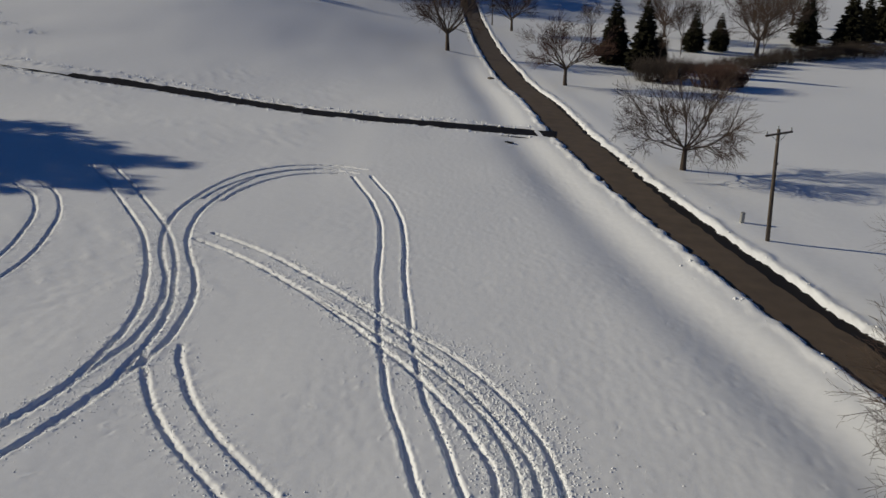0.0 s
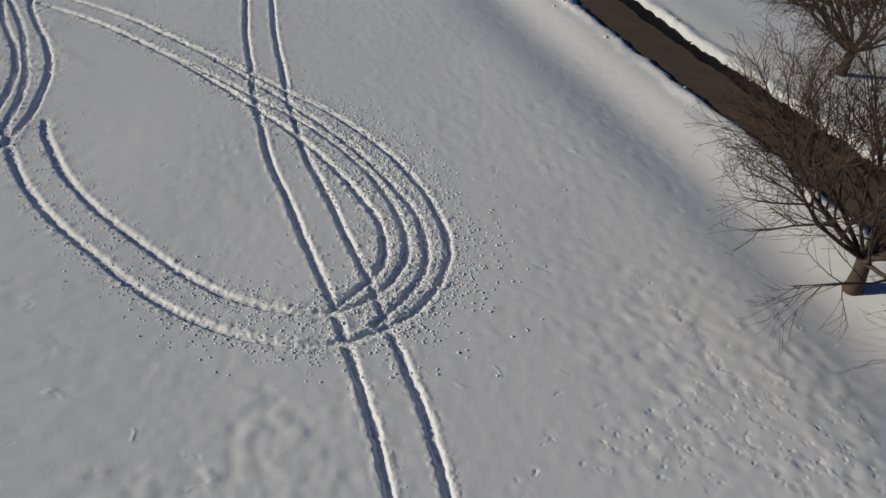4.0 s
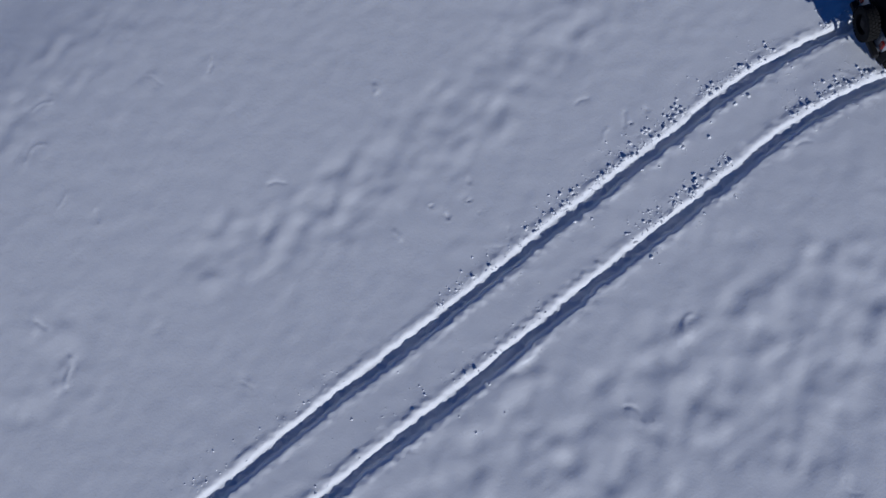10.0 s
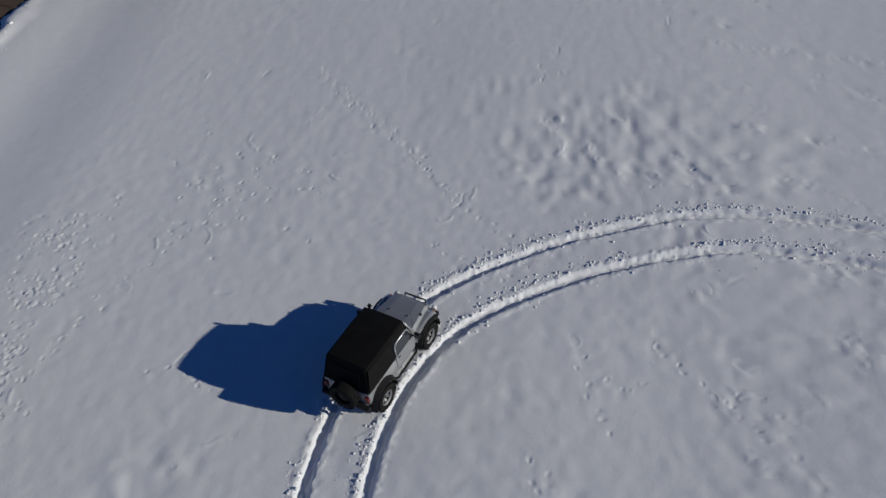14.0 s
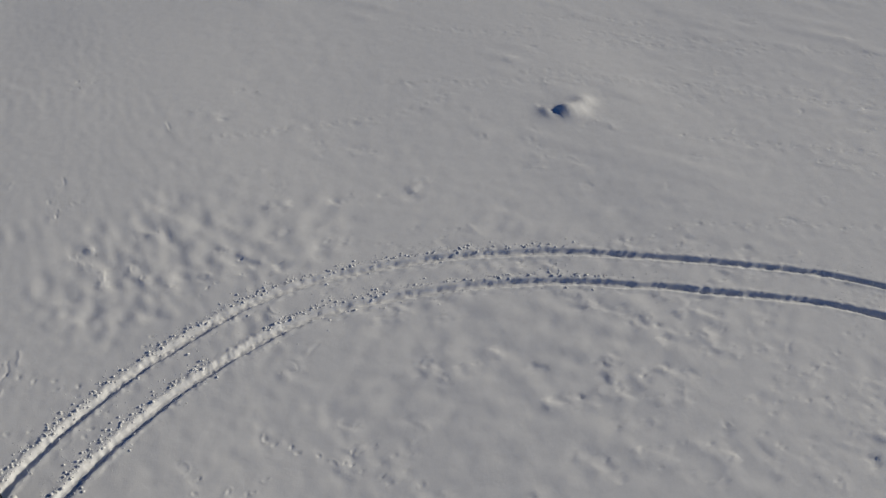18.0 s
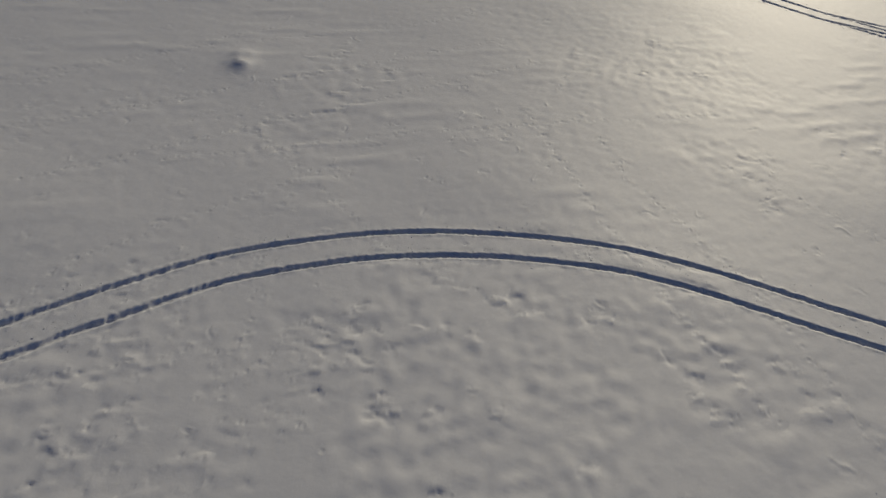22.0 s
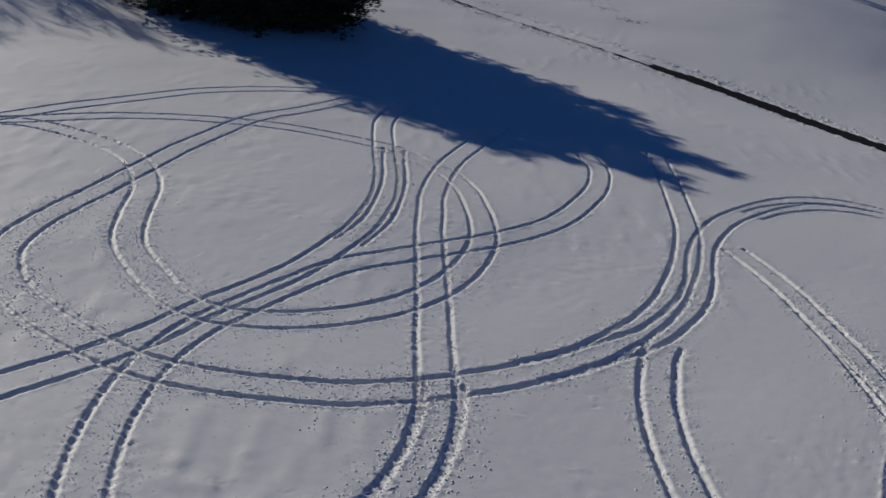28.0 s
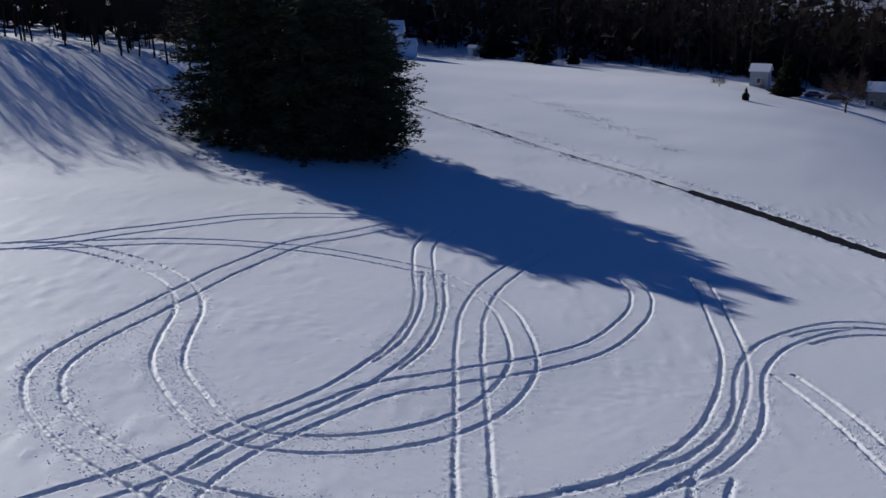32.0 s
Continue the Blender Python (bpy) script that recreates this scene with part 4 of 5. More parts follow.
def pine(seed, height, width):
    """A big old pine: long level limbs in uneven tiers, each with tufts of needles, clothed to the ground."""
    rng = random.Random(seed)
    wood, green = Shell(), Shell()
    wood.tube([(0, 0, -0.5), (0, 0, 2), (0.2, 0.1, height * 0.5), (0.1, 0, height * 0.98)], [0.55, 0.42, 0.26, 0.04], 9)
    tiers = 27
    for i in range(tiers):
        t = (i + rng.random() * 0.8) / tiers
        z = 0.9 + (height - 1.4) * t
        env = width * (0.82 + 0.23 * math.sin(math.pi * min(t * 1.9, 1.0))) * (1 - (max(t - 0.55, 0) / 0.5) ** 2) ** 0.8 * rng.uniform(0.84, 1.1) + 0.5 if t < 0.99 else 0.6
        for k in range(9 if t < 0.7 else 7):
            q = 2 * math.pi * (k + rng.random()) / 8 + i
            reach = env * rng.uniform(0.5, 1.15)
            if rng.random() < 0.12:
                reach *= 0.6
            tip = Vector((math.cos(q) * reach, math.sin(q) * reach, z + rng.uniform(-0.10, 0.06) * reach - (0.10 * reach if t < 0.3 else 0)))
            root = Vector((0.1, 0, z))
            wood.tube([root, root.lerp(tip, 0.5) + Vector((0, 0, -0.05 * reach)), tip], [0.09, 0.05, 0.015], 4, cap=False)
            for s in range(int(10 + reach * 4.2)):
                f = rng.uniform(0.22, 1.03)
                c = root.lerp(tip, f) + Vector((rng.gauss(0, 0.065 * reach), rng.gauss(0, 0.065 * reach), rng.gauss(0, 0.05 * reach) - 0.02 * reach))
                size = rng.uniform(0.4, 0.85) * (1.15 - 0.35 * f)
                a = q + rng.uniform(-1.3, 1.3)
                for b in range(3):
                    e = Vector((math.cos(a + b * 0.7 - 0.7), math.sin(a + b * 0.7 - 0.7), rng.uniform(-0.3, 0.4)))
                    w = Vector((-e.y, e.x, rng.uniform(-0.5, 0.5))) * 0.2
                    green.add([tuple(c - e * 0.2 * size), tuple(c + w * size), tuple(c + e * size * 1.1), tuple(c - w * size), tuple(c + Vector((0, 0, 0.16 * size)))], [(0, 1, 4), (1, 2, 4), (2, 3, 4), (3, 0, 4)])
    return wood, green


def stand(x, y, turn=0.0, scale=1.0, sink=0.0):
    return Matrix.Translation((x, y, at_ground(x, y) - sink)) @ pose(0, 0, 0, 0, 0, turn) @ Matrix.Diagonal((scale, scale, scale, 1))


BARE_A = bare_tree(3, 7.2, 2.1, 0.24, 5.9, (10, 8, 8, 5), twig=0.011)
BARE_B = bare_tree(8, 9.0, 2.6, 0.26, 5.2, (10, 8, 7, 5), rise=0.5)
BARE_C = bare_tree(15, 12.0, 3.2, 0.32, 6.5, (11, 8, 7, 5), rise=0.6)
BARE_D = bare_tree(21, 7.8, 1.7, 0.28, 5.9, (14, 9, 8, 6), rise=0.3, lean=0.12, twig=0.006)
BARE_E = bare_tree(29, 9.5, 4.0, 0.12, 2.4, (6, 6, 5, 4), rise=1.0)
TREES = "bare trees by the road"
tree_a = plant("bare_tree", stand(21.5, 72.9, 20), BARE_A, (BARK, TWIG), "leafless spreading tree with rounded reddish-brown crown in snow", "tree", TREES)
plant("bare_tree", stand(17.5, 123.4, 70), BARE_B, (BARK, REDTWIG), "leafless roadside tree with reddish upright twigs", "tree", TREES)
tree_c = plant("bare_tree", stand(0.3, 148.3, 10), BARE_C, (BARK, TWIG), "large leafless tree at the edge of the road", "tree", TREES)
tree_d = plant("bare_tree", stand(18.2, 18.8, 200), BARE_D, (BARK, TWIG), "leafless tree with stout leaning trunk on the road bank", "tree", TREES)
tree_e = plant("bare_tree", stand(43.9, 171.3, 0), BARE_E, (BARK, TWIG), "slender leafless tree among evergreens", "tree", TREES)
for ob, places in (
    (tree_c, ((-6.8, 235.0, 120, 1.0), (15.0, 196.3, 60, 0.85), (66.2, 181.7, 200, 1.2), (96.0, 240.0, 30, 1.1), (52.0, 205.0, 80, 0.9), (80.0, 216.0, 150, 1.0))),
    (tree_d, ((20.7, -9.6, 75, 0.84), (27.8, 36.5, 300, 0.9), (20.6, -38.0, 150, 0.95))),
    (tree_a, ((28.2, 26.5, 140, 0.6), (120.0, 150.0, 40, 1.0))),
    (tree_e, ((31.5, 186.5, 90, 0.95), (48.5, 176.0, 40, 0.9), (72.0, 200.0, 10, 0.9), (58.0, 195.0, 60, 1.1), (64.0, 172.0, 150, 0.8), (88.0, 206.0, 10, 1.1), (37.5, 150.0, 250, 0.6))),
):
    for x, y, turn, scale in places:
        copy_thing(ob, stand(x, y, turn, scale))

EVERGREENS = "evergreens beyond the road"
spruce = plant("evergreen_tree", stand(30.4, 154.4), conifer(2, 12.5, 3.3, 36, full=1.3, sprays=6), (BARK, NEEDLE), "dark green narrow cone-shaped evergreen in snow", "evergreen tree", EVERGREENS)
spruce_b = plant("evergreen_tree", stand(52.8, 182.7, 50), conifer(5, 9.0, 2.6, 28, full=1.3, sprays=6), (BARK, NEEDLE), "small dark cone-shaped evergreen in snow", "evergreen tree", EVERGREENS)
for ob, places in (
    (spruce, ((33.9, 145.7, 80, 1.02), (84.2, 201.6, 20, 1.05), (93.7, 200.3, 150, 1.2), (104.0, 214.0, 200, 1.0), (112.0, 221.0, 45, 1.3))),
    (spruce_b, ((59.6, 187.1, 100, 0.95), (40.0, 160.0, 30, 0.7))),
):
    for x, y, turn, scale in places:
        copy_thing(ob, stand(x, y, turn, scale))


def brush(seed, w, h, n):
    rng = random.Random(seed)
    s = Shell()
    for _ in range(n):
        q, r = rng.uniform(0, 6.28), w * math.sqrt(rng.random())
        p = Vector((math.cos(q) * r, math.sin(q) * r * 0.6, -0.1))
        d = Vector((math.cos(q) * rng.random() * 0.6 + rng.gauss(0, 0.25), math.sin(q) * rng.random() * 0.6 + rng.gauss(0, 0.25), 1)).normalized()
        long = h * rng.uniform(0.5, 1.1)
        mid = p + d * long * 0.55
        s.tube([p, mid, mid + (d + Vector((rng.gauss(0, 0.3), rng.gauss(0, 0.3), 0))) * long * 0.45], [0.03, 0.02, 0.008], 3, cap=False)
        for _ in range(4):
            e = Vector((rng.gauss(0, 0.6), rng.gauss(0, 0.6), 0.7)).normalized() * long * 0.35
            s.tube([mid, mid + e], [0.016, 0.007], 3, cap=False)
    return s


def shrub(x, y, seed, w, h, n, mat, label):
    ob = new("shrub", brush(seed, w, h, n).mesh("shrub", mat))
    ob.matrix_world = stand(x, y)
    return tagged(ob, label, "shrub", "shrubs below the evergreens")


BRUSH = ((33, 133, 3.0, 4.2, 0), (37, 137, 2.4, 4.0, 0), (41, 129, 2.8, 4.6, 1), (45, 132, 1.8, 3.4, 1), (45, 148, 3.0, 2.4, 0), (54, 157, 4.0, 2.8, 0), (60, 163, 3.5, 2.6, 0), (66, 170, 3.5, 2.6, 0), (73, 178, 4.5, 3.2, 0), (79, 181, 4.0, 3.2, 0), (85, 186, 4.5, 3.4, 0), (92, 190, 4.5, 3.4, 0), (98, 195, 5.0, 3.4, 0))
for i, (x, y, w, h, red) in enumerate(BRUSH):
    shrub(x, y, 60 + i, w, h, 330, REDSHRUB if red else SHRUB, "tall tangled leafless reddish shrub in snow" if red else "tangled dark leafless shrub in snow")

for x, y, seed, size in ((19.9, 15.2, 81, 0.75), (19.1, 15.4, 82, 0.5)):
    tuft = new("grass_tuft", brush(seed, 0.55 * size, 0.7 * size, 130).mesh("grass_tuft", STRAW))
    tuft.matrix_world = stand(x, y, seed * 30)
    tagged(tuft, "dry ochre grass tuft sticking out of the snowy road bank", "grass tuft", "dry grass tufts on the road bank")

PINES = "big pines at the edge of the field"
pine_a = plant("pine_tree", stand(-80.0, 68.0, 0), pine(4, 21.8, 6.6), (BARK, PINE), "tall dense dark pine clothed to the snowy ground", "pine tree", PINES)
pine_b = plant("pine_tree", stand(-86.5, 65.0, 40), pine(9, 21.2, 6.3), (BARK, PINE), "tall dense dark pine clothed to the snowy ground", "pine tree", PINES)
for ob, x, y, turn, scale in ((pine_a, -90.0, 62.5, 130, 0.95), (pine_b, -82.0, 71.5, 70, 0.97), (pine_b, -80.0, 78.6, 160, 0.9), (pine_b, -76.5, 74.5, 210, 0.98), (pine_a, -84.5, 75.0, 250, 1.0), (pine_b, -91.0, 70.0, 300, 1.0), (pine_a, -81.5, 83.0, 20, 0.8)):
    copy_thing(ob, stand(x, y, turn, scale))


# ---- far woods ----
def woods():
    rng = random.Random(12)
    s = Shell()

    def far_tree(x, y, h, limbs=30):
        z = float(land(x, y)) - 0.3
        lean = Vector((rng.gauss(0, 0.04), rng.gauss(0, 0.04), 1))
        base = Vector((x, y, z))
        s.tube([base, base + lean * h * 0.45, base + lean * h], [0.011 * h, 0.008 * h, 0.02], 5, cap=False)
        for k in range(limbs):
            t = rng.uniform(0.25, 0.98)
            q, reach = rng.uniform(0, 6.28), h * 0.27 * (1.15 - t) * rng.uniform(0.6, 1.3) + 0.5
            p = base + lean * h * t
            e = p + Vector((math.cos(q) * reach, math.sin(q) * reach, reach * rng.uniform(0.5, 1.3)))
            s.tube([p, e], [0.06, 0.02], 3, cap=False)
            for _ in range(2):
                s.tube([p.lerp(e, rng.uniform(0.4, 0.9)), e + Vector((rng.gauss(0, 0.35), rng.gauss(0, 0.35), rng.gauss(0.2, 0.3))) * reach * 0.7], [0.04, 0.015], 3, cap=False)

    for i in range(700):
        b = radians(rng.uniform(-2, 60))
        r = rng.uniform(0, 1) ** 1.3 * 110 + np.interp(math.degrees(b), (0, 12, 24, 40, 60), (250, 238, 246, 268, 262))
        far_tree(-math.sin(b) * r, math.cos(b) * r, rng.uniform(15, 25))
    for i in range(330):
        b = radians(rng.uniform(56, 100))
        r = rng.uniform(0, 1) ** 1.3 * 75 + 149
        far_tree(-math.sin(b) * r, math.cos(b) * r, rng.uniform(11, 18), 30)
    return tagged(new("woods", s.mesh("woods", FARWOOD)), "dense leafless brown woods behind the snowy field", "woods", kind="stuff")


woods()


def understory():
    """Dark brush and evergreens that fill the woods below the crowns."""
    rng = random.Random(5)
    s = Shell()
    for i in range(8800):
        if i < 6800:
            b = radians(rng.uniform(-2, 60))
            r = rng.uniform(4, 90) + np.interp(math.degrees(b), (0, 12, 24, 40, 60), (250, 238, 246, 268, 262))
        else:
            b = radians(rng.uniform(56, 100))
            r = rng.uniform(0, 75) + 190
        x, y = -math.sin(b) * r, math.cos(b) * r
        z = float(land(x, y)) + abs(rng.gauss(0, 6.5))
        size = rng.uniform(0.9, 2.2)
        c = Vector((x, y, z))
        p = [c + Vector((rng.gauss(0, 1), rng.gauss(0, 1), rng.gauss(0, 0.8))) * size for _ in range(4)]
        s.add([tuple(q) for q in p], [(0, 1, 2), (0, 2, 3), (0, 3, 1), (1, 3, 2)])
    return tagged(new("undergrowth", s.mesh("undergrowth", FARWOOD)), "dark tangled undergrowth filling the far woods", "undergrowth", kind="stuff")


understory()


# ---- beside the road ----
def utility_pole(x, y, h, turn, lean=0.0):
    ob = thing("utility_pole", stand(x, y, turn) @ pose(0, 0, 0, 0, -lean, 0), "dark wooden utility pole with one crossarm in snow", "utility pole", "utility poles")
    part("pole", Shell().tube([(0, 0, -0.4), (0, 0, h * 0.5), (0.02, 0, h)], [0.15, 0.13, 0.1], 10), POLE, ob, smooth=True)
    arm = part("crossarm", Shell().box(-0.95, 0.95, -0.16, -0.06, h - 0.32, h - 0.2), POLE, ob, bevel=0.012)
    for px in (-0.85, 0.85):
        part("insulator", Shell().lathe([(0.001, h - 0.2), (0.045, h - 0.2), (0.06, h - 0.1), (0.035, h - 0.04), (0.05, h + 0.02), (0.001, h + 0.05)], 8, "z", (px, -0.11, 0)), GREY, arm, "grey insulator")
        part("brace", Shell().tube([(px * 0.62, -0.13, h - 0.32), (0.02, -0.13, h - 0.85)], [0.018, 0.018], 5), GREY, ob)
    part("top_pin", Shell().tube([(0, 0, h - 0.05), (0, 0, h + 0.22)], [0.03, 0.04], 6), GREY, ob)
    part("hardware", Shell().box(-0.05, 0.2, -0.06, 0.06, h - 2.45, h - 2.3), GREY, ob, bevel=0.01)
    return ob


utility_pole(21.9, 52.6, 8.0, 12, 4.5)
utility_pole(10.9, 203.0, 9.0, 12)
pedestal = thing("cable_pedestal", stand(21.45, 56.6, 10), "small grey-white cable pedestal standing in snow", "utility box")
part("housing", Shell().box(-0.13, 0.13, -0.13, 0.13, -0.1, 0.72), GREY, pedestal, bevel=0.03)
part("cap", Shell().box(-0.155, 0.155, -0.155, 0.155, 0.72, 0.8), GREY, pedestal, bevel=0.03)


def rock(x, y, r, seed, mat, name, label, category, flat=0.6):
    bm = bmesh.new()
    bmesh.ops.create_icosphere(bm, subdivisions=3, radius=r)
    for v in bm.verts:
        k = noise.noise(v.co / r * 1.3 + Vector((seed, 0, 0))) * 0.35 + noise.noise(v.co / r * 4 + Vector((0, seed, 0))) * 0.1
        v.co *= 1 + k
        v.co.z *= flat
    me = bpy.data.meshes.new(name)
    bm.to_mesh(me)
    bm.free()
    me.materials.append(mat)
    ob = new(name, me)
    ob.matrix_world = stand(x, y, seed * 40, 1, 0.12)
    return tagged(ob, label, category)


rock(6.6, 124.5, 0.55, 3, EARTH, "boulder", "dark snow-free boulder at the edge of the road", "rock")
culvert = thing("culvert", stand(6.2, 81.6, 65, 1, 0.45), "dark open culvert mouth in the snowy ditch", "culvert")
part("pipe", Shell().lathe([(0.36, -0.5), (0.42, -0.5), (0.42, 0.3), (0.36, 0.3)], 20, "y", (0, 0, 0.15)), PLASTIC, culvert, smooth=False)
part("washout", Shell().lathe([(0.001, 0.02), (0.36, 0.02), (0.42, -0.12), (0.001, -0.12)], 18, "z", (0, 0.75, 0.06)), EARTH, culvert, "bare dark earth at the culvert mouth")


# ---- far buildings ----
def building(name, m, w, d, wall_h, roof_h, wall_mat, label, category, windows=0, storeys=1, over=0.35, door=True):
    ob = thing(name, m, label, category)
    part("wall", Shell().box(-w / 2, w / 2, -d / 2, d / 2, -1.0, wall_h), wall_mat, ob)
    s = Shell()
    a, b, t = w / 2 + over, d / 2 + over, 0.22
    s.add([(-a, -b, wall_h - 0.1), (a, -b, wall_h - 0.1), (a, 0, wall_h + roof_h), (-a, 0, wall_h + roof_h), (-a, b, wall_h - 0.1), (a, b, wall_h - 0.1),
           (-a, -b, wall_h - 0.1 + t), (a, -b, wall_h - 0.1 + t), (a, 0, wall_h + roof_h + t), (-a, 0, wall_h + roof_h + t), (-a, b, wall_h - 0.1 + t), (a, b, wall_h - 0.1 + t)],
          [(0, 3, 2, 1), (3, 4, 5, 2), (6, 7, 8, 9), (9, 8, 11, 10), (0, 1, 7, 6), (4, 10, 11, 5), (0, 6, 9, 3), (3, 9, 10, 4), (1, 2, 8, 7), (2, 5, 11, 8)])
    part("roof", s, SNOW, ob, "snow-covered roof")
    part("gable", Shell().add([(-w / 2, -d / 2, wall_h), (-w / 2, d / 2, wall_h), (-w / 2, 0, wall_h + roof_h - 0.1), (-w / 2 + 0.15, -d / 2, wall_h), (-w / 2 + 0.15, d / 2, wall_h), (-w / 2 + 0.15, 0, wall_h + roof_h - 0.1)], [(0, 2, 1), (3, 4, 5), (0, 1, 4, 3), (1, 2, 5, 4), (2, 0, 3, 5)]), wall_mat, ob)
    part("gable", Shell().add([(w / 2, -d / 2, wall_h), (w / 2, d / 2, wall_h), (w / 2, 0, wall_h + roof_h - 0.1), (w / 2 - 0.15, -d / 2, wall_h), (w / 2 - 0.15, d / 2, wall_h), (w / 2 - 0.15, 0, wall_h + roof_h - 0.1)], [(0, 1, 2), (3, 5, 4), (0, 3, 4, 1), (1, 4, 5, 2), (2, 5, 3, 0)]), wall_mat, ob)
    for k in range(storeys):
        for i in range(windows):
            x, z = (i + 0.5) * w / windows - w / 2, 0.9 + k * 2.7
            win = part("window", Shell().box(x - 0.55, x + 0.55, -d / 2 - 0.06, -d / 2 + 0.02, z, z + 1.4), WHITEWALL, ob, "white window frame")
            part("pane", Shell().box(x - 0.45, x + 0.45, -d / 2 - 0.08, -d / 2 - 0.05, z + 0.1, z + 1.3), DARKGLASS, win, "dark pane")
    if door:
        part("door", Shell().box(w * 0.12, w * 0.12 + 0.95, -d / 2 - 0.05, -d / 2 + 0.02, 0, 2.05), PLASTIC if wall_mat is TAN else TAN, ob)
    return ob


def bearing(b, r, turn=0.0):
    """A place by its bearing west of north and its distance from the middle of the flight."""
    return stand(-math.sin(radians(b)) * r, math.cos(radians(b)) * r, turn)


house = building("house", bearing(44.2, 234, 40), 11, 8.5, 5.6, 3.0, WHITEWALL, "white two-storey house with snowy roof behind pines", "house", 3, 2)
porch = part("porch", Shell().box(5.5, 9.0, -3.5, 2.0, -0.6, 2.7), WHITEWALL, house, "lower white wing")
part("porch_roof", Shell().add([(5.4, -3.9, 2.7), (9.4, -3.9, 2.7), (9.4, 2.4, 2.7), (5.4, 2.4, 2.7), (5.4, -1, 4.3), (9.0, -1, 4.3)], [(0, 3, 2, 1), (0, 1, 5, 4), (2, 3, 4, 5), (1, 2, 5), (3, 0, 4)]), SNOW, house, "snow-covered wing roof")
building("shed", bearing(38.3, 256, 20), 2.2, 2.4, 2.3, 0.7, WHITEWALL, "small white shed at the top of the field", "shed", 0)
building("barn", bearing(20.2, 224, 10), 4.2, 4.0, 3.8, 1.5, WEATHERED, "small weathered grey barn with snowy roof by the woods", "barn", 1)
building("outbuilding", bearing(12.7, 230, 8), 11, 6.0, 4.4, 1.8, TAN, "long tan outbuilding with snowy roof by the woods", "building", 4)
for b, r, sc in ((37.2, 250, 0.75), (36.2, 252, 0.75), (33.8, 236, 0.7), (34.4, 240, 0.6), (18.6, 212, 0.8), (31.8, 240, 0.4)):
    copy_thing(spruce, bearing(b, r, b * 50) @ Matrix.Diagonal((sc * 1.5, sc * 1.5, sc, 1)))
copy_thing(spruce_b, bearing(21.0, 178, 30) @ Matrix.Diagonal((0.3, 0.3, 0.3, 1)))
copy_thing(tree_a, bearing(15.2, 200, 50) @ Matrix.Diagonal((0.8, 0.8, 1.05, 1)))
copy_thing(tree_a, bearing(22.6, 206, 50) @ Matrix.Diagonal((0.3, 0.3, 0.3, 1)))


def far_car(m, mat, label):
    ob = thing("car", m, label, "car", "parked cars")
    s = Shell()
    prof = [(-2.2, 0.35), (2.2, 0.35), (2.25, 0.75), (1.3, 0.95), (0.7, 1.45), (-1.2, 1.5), (-2.0, 0.98), (-2.25, 0.8)]
    s.add([(x, y, z) for y in (-0.88, 0.88) for x, z in prof], [tuple(range(8))[::-1], tuple(range(8, 16))] + [(i, (i + 1) % 8, 8 + (i + 1) % 8, 8 + i) for i in range(8)])
    part("body", s, mat, ob, bevel=0.05)
    part("side_windows", Shell().add([(x, y, z) for y in (-0.9, 0.9) for x, z in ((1.1, 1.0), (0.65, 1.38), (-1.1, 1.42), (-1.6, 1.02))], [(0, 1, 2, 3), (4, 7, 6, 5), (0, 4, 5, 1), (1, 5, 6, 2), (2, 6, 7, 3), (3, 7, 4, 0)]), DARKGLASS, ob)
    for x in (-1.35, 1.35):
        for y in (-0.82, 0.82):
            part("wheel", Shell().lathe([(0.15, -0.1), (0.33, -0.1), (0.33, 0.1), (0.15, 0.1)], 16, "y", (x, y, 0.33)), RUBBER, ob)
    return ob


far_car(bearing(17.0, 222, 15), CARBLUE, "dark blue parked car by the woods")
far_car(bearing(15.7, 224, 20), PLASTIC, "dark parked car by the woods")


# ---- the off-road car ----
def loft(sections):
    """A closed skin over rings of equal size."""
    s = Shell()
    n = len(sections[0])
    for ring in sections:
        s.v.extend(ring)
    for i in range(len(sections) - 1):
        for j in range(n):
            a, b = i * n + j, i * n + (j + 1) % n
            s.f.append((a, b, b + n, a + n))
    s.f.append(tuple(range(n))[::-1])
    s.f.append(tuple((len(sections) - 1) * n + j for j in range(n)))
    return s


def tyre(at, width=0.27, r=0.41):
    s = Shell()
    h = width / 2
    s.lathe([(0.24, -h * 0.9), (0.33, -h), (r - 0.03, -h * 0.96), (r - 0.008, -h * 0.75), (r - 0.008, h * 0.75), (r - 0.03, h * 0.96), (0.33, h), (0.24, h * 0.9)], 36, "y", at)
    # tread blocks
    for k in range(30):
        q = 2 * math.pi * k / 30
        for row, y in enumerate((-0.1, -0.035, 0.035, 0.1)):
            m = Matrix.Translation(at) @ Matrix.Rotation(q + (row % 2) * 0.1, 4, "Y") @ Matrix.Translation((r, y, 0))
            s.box(-0.012, 0.014, -0.027, 0.027, -0.028, 0.028, m)
    return s


def rim(at, out):
    s = Shell()
    x, y, z = at
    s.lathe([(0.245, -0.11), (0.225, -0.10), (0.215, 0.06 * out), (0.235, 0.1 * out), (0.25, 0.11 * out), (0.25, -0.05)], 28, "y", at)
    s.lathe([(0.001, 0.03 * out), (0.06, 0.05 * out), (0.075, 0.03 * out), (0.075, -0.02 * out), (0.001, -0.02 * out)], 16, "y", at)
    for k in range(8):
        q = 2 * math.pi * k / 8
        m = Matrix.Translation((x, y + 0.02 * out, z)) @ Matrix.Rotation(q, 4, "Y")
        s.box(0.06, 0.225, -0.015, 0.015, -0.032, 0.032, m)
    return s


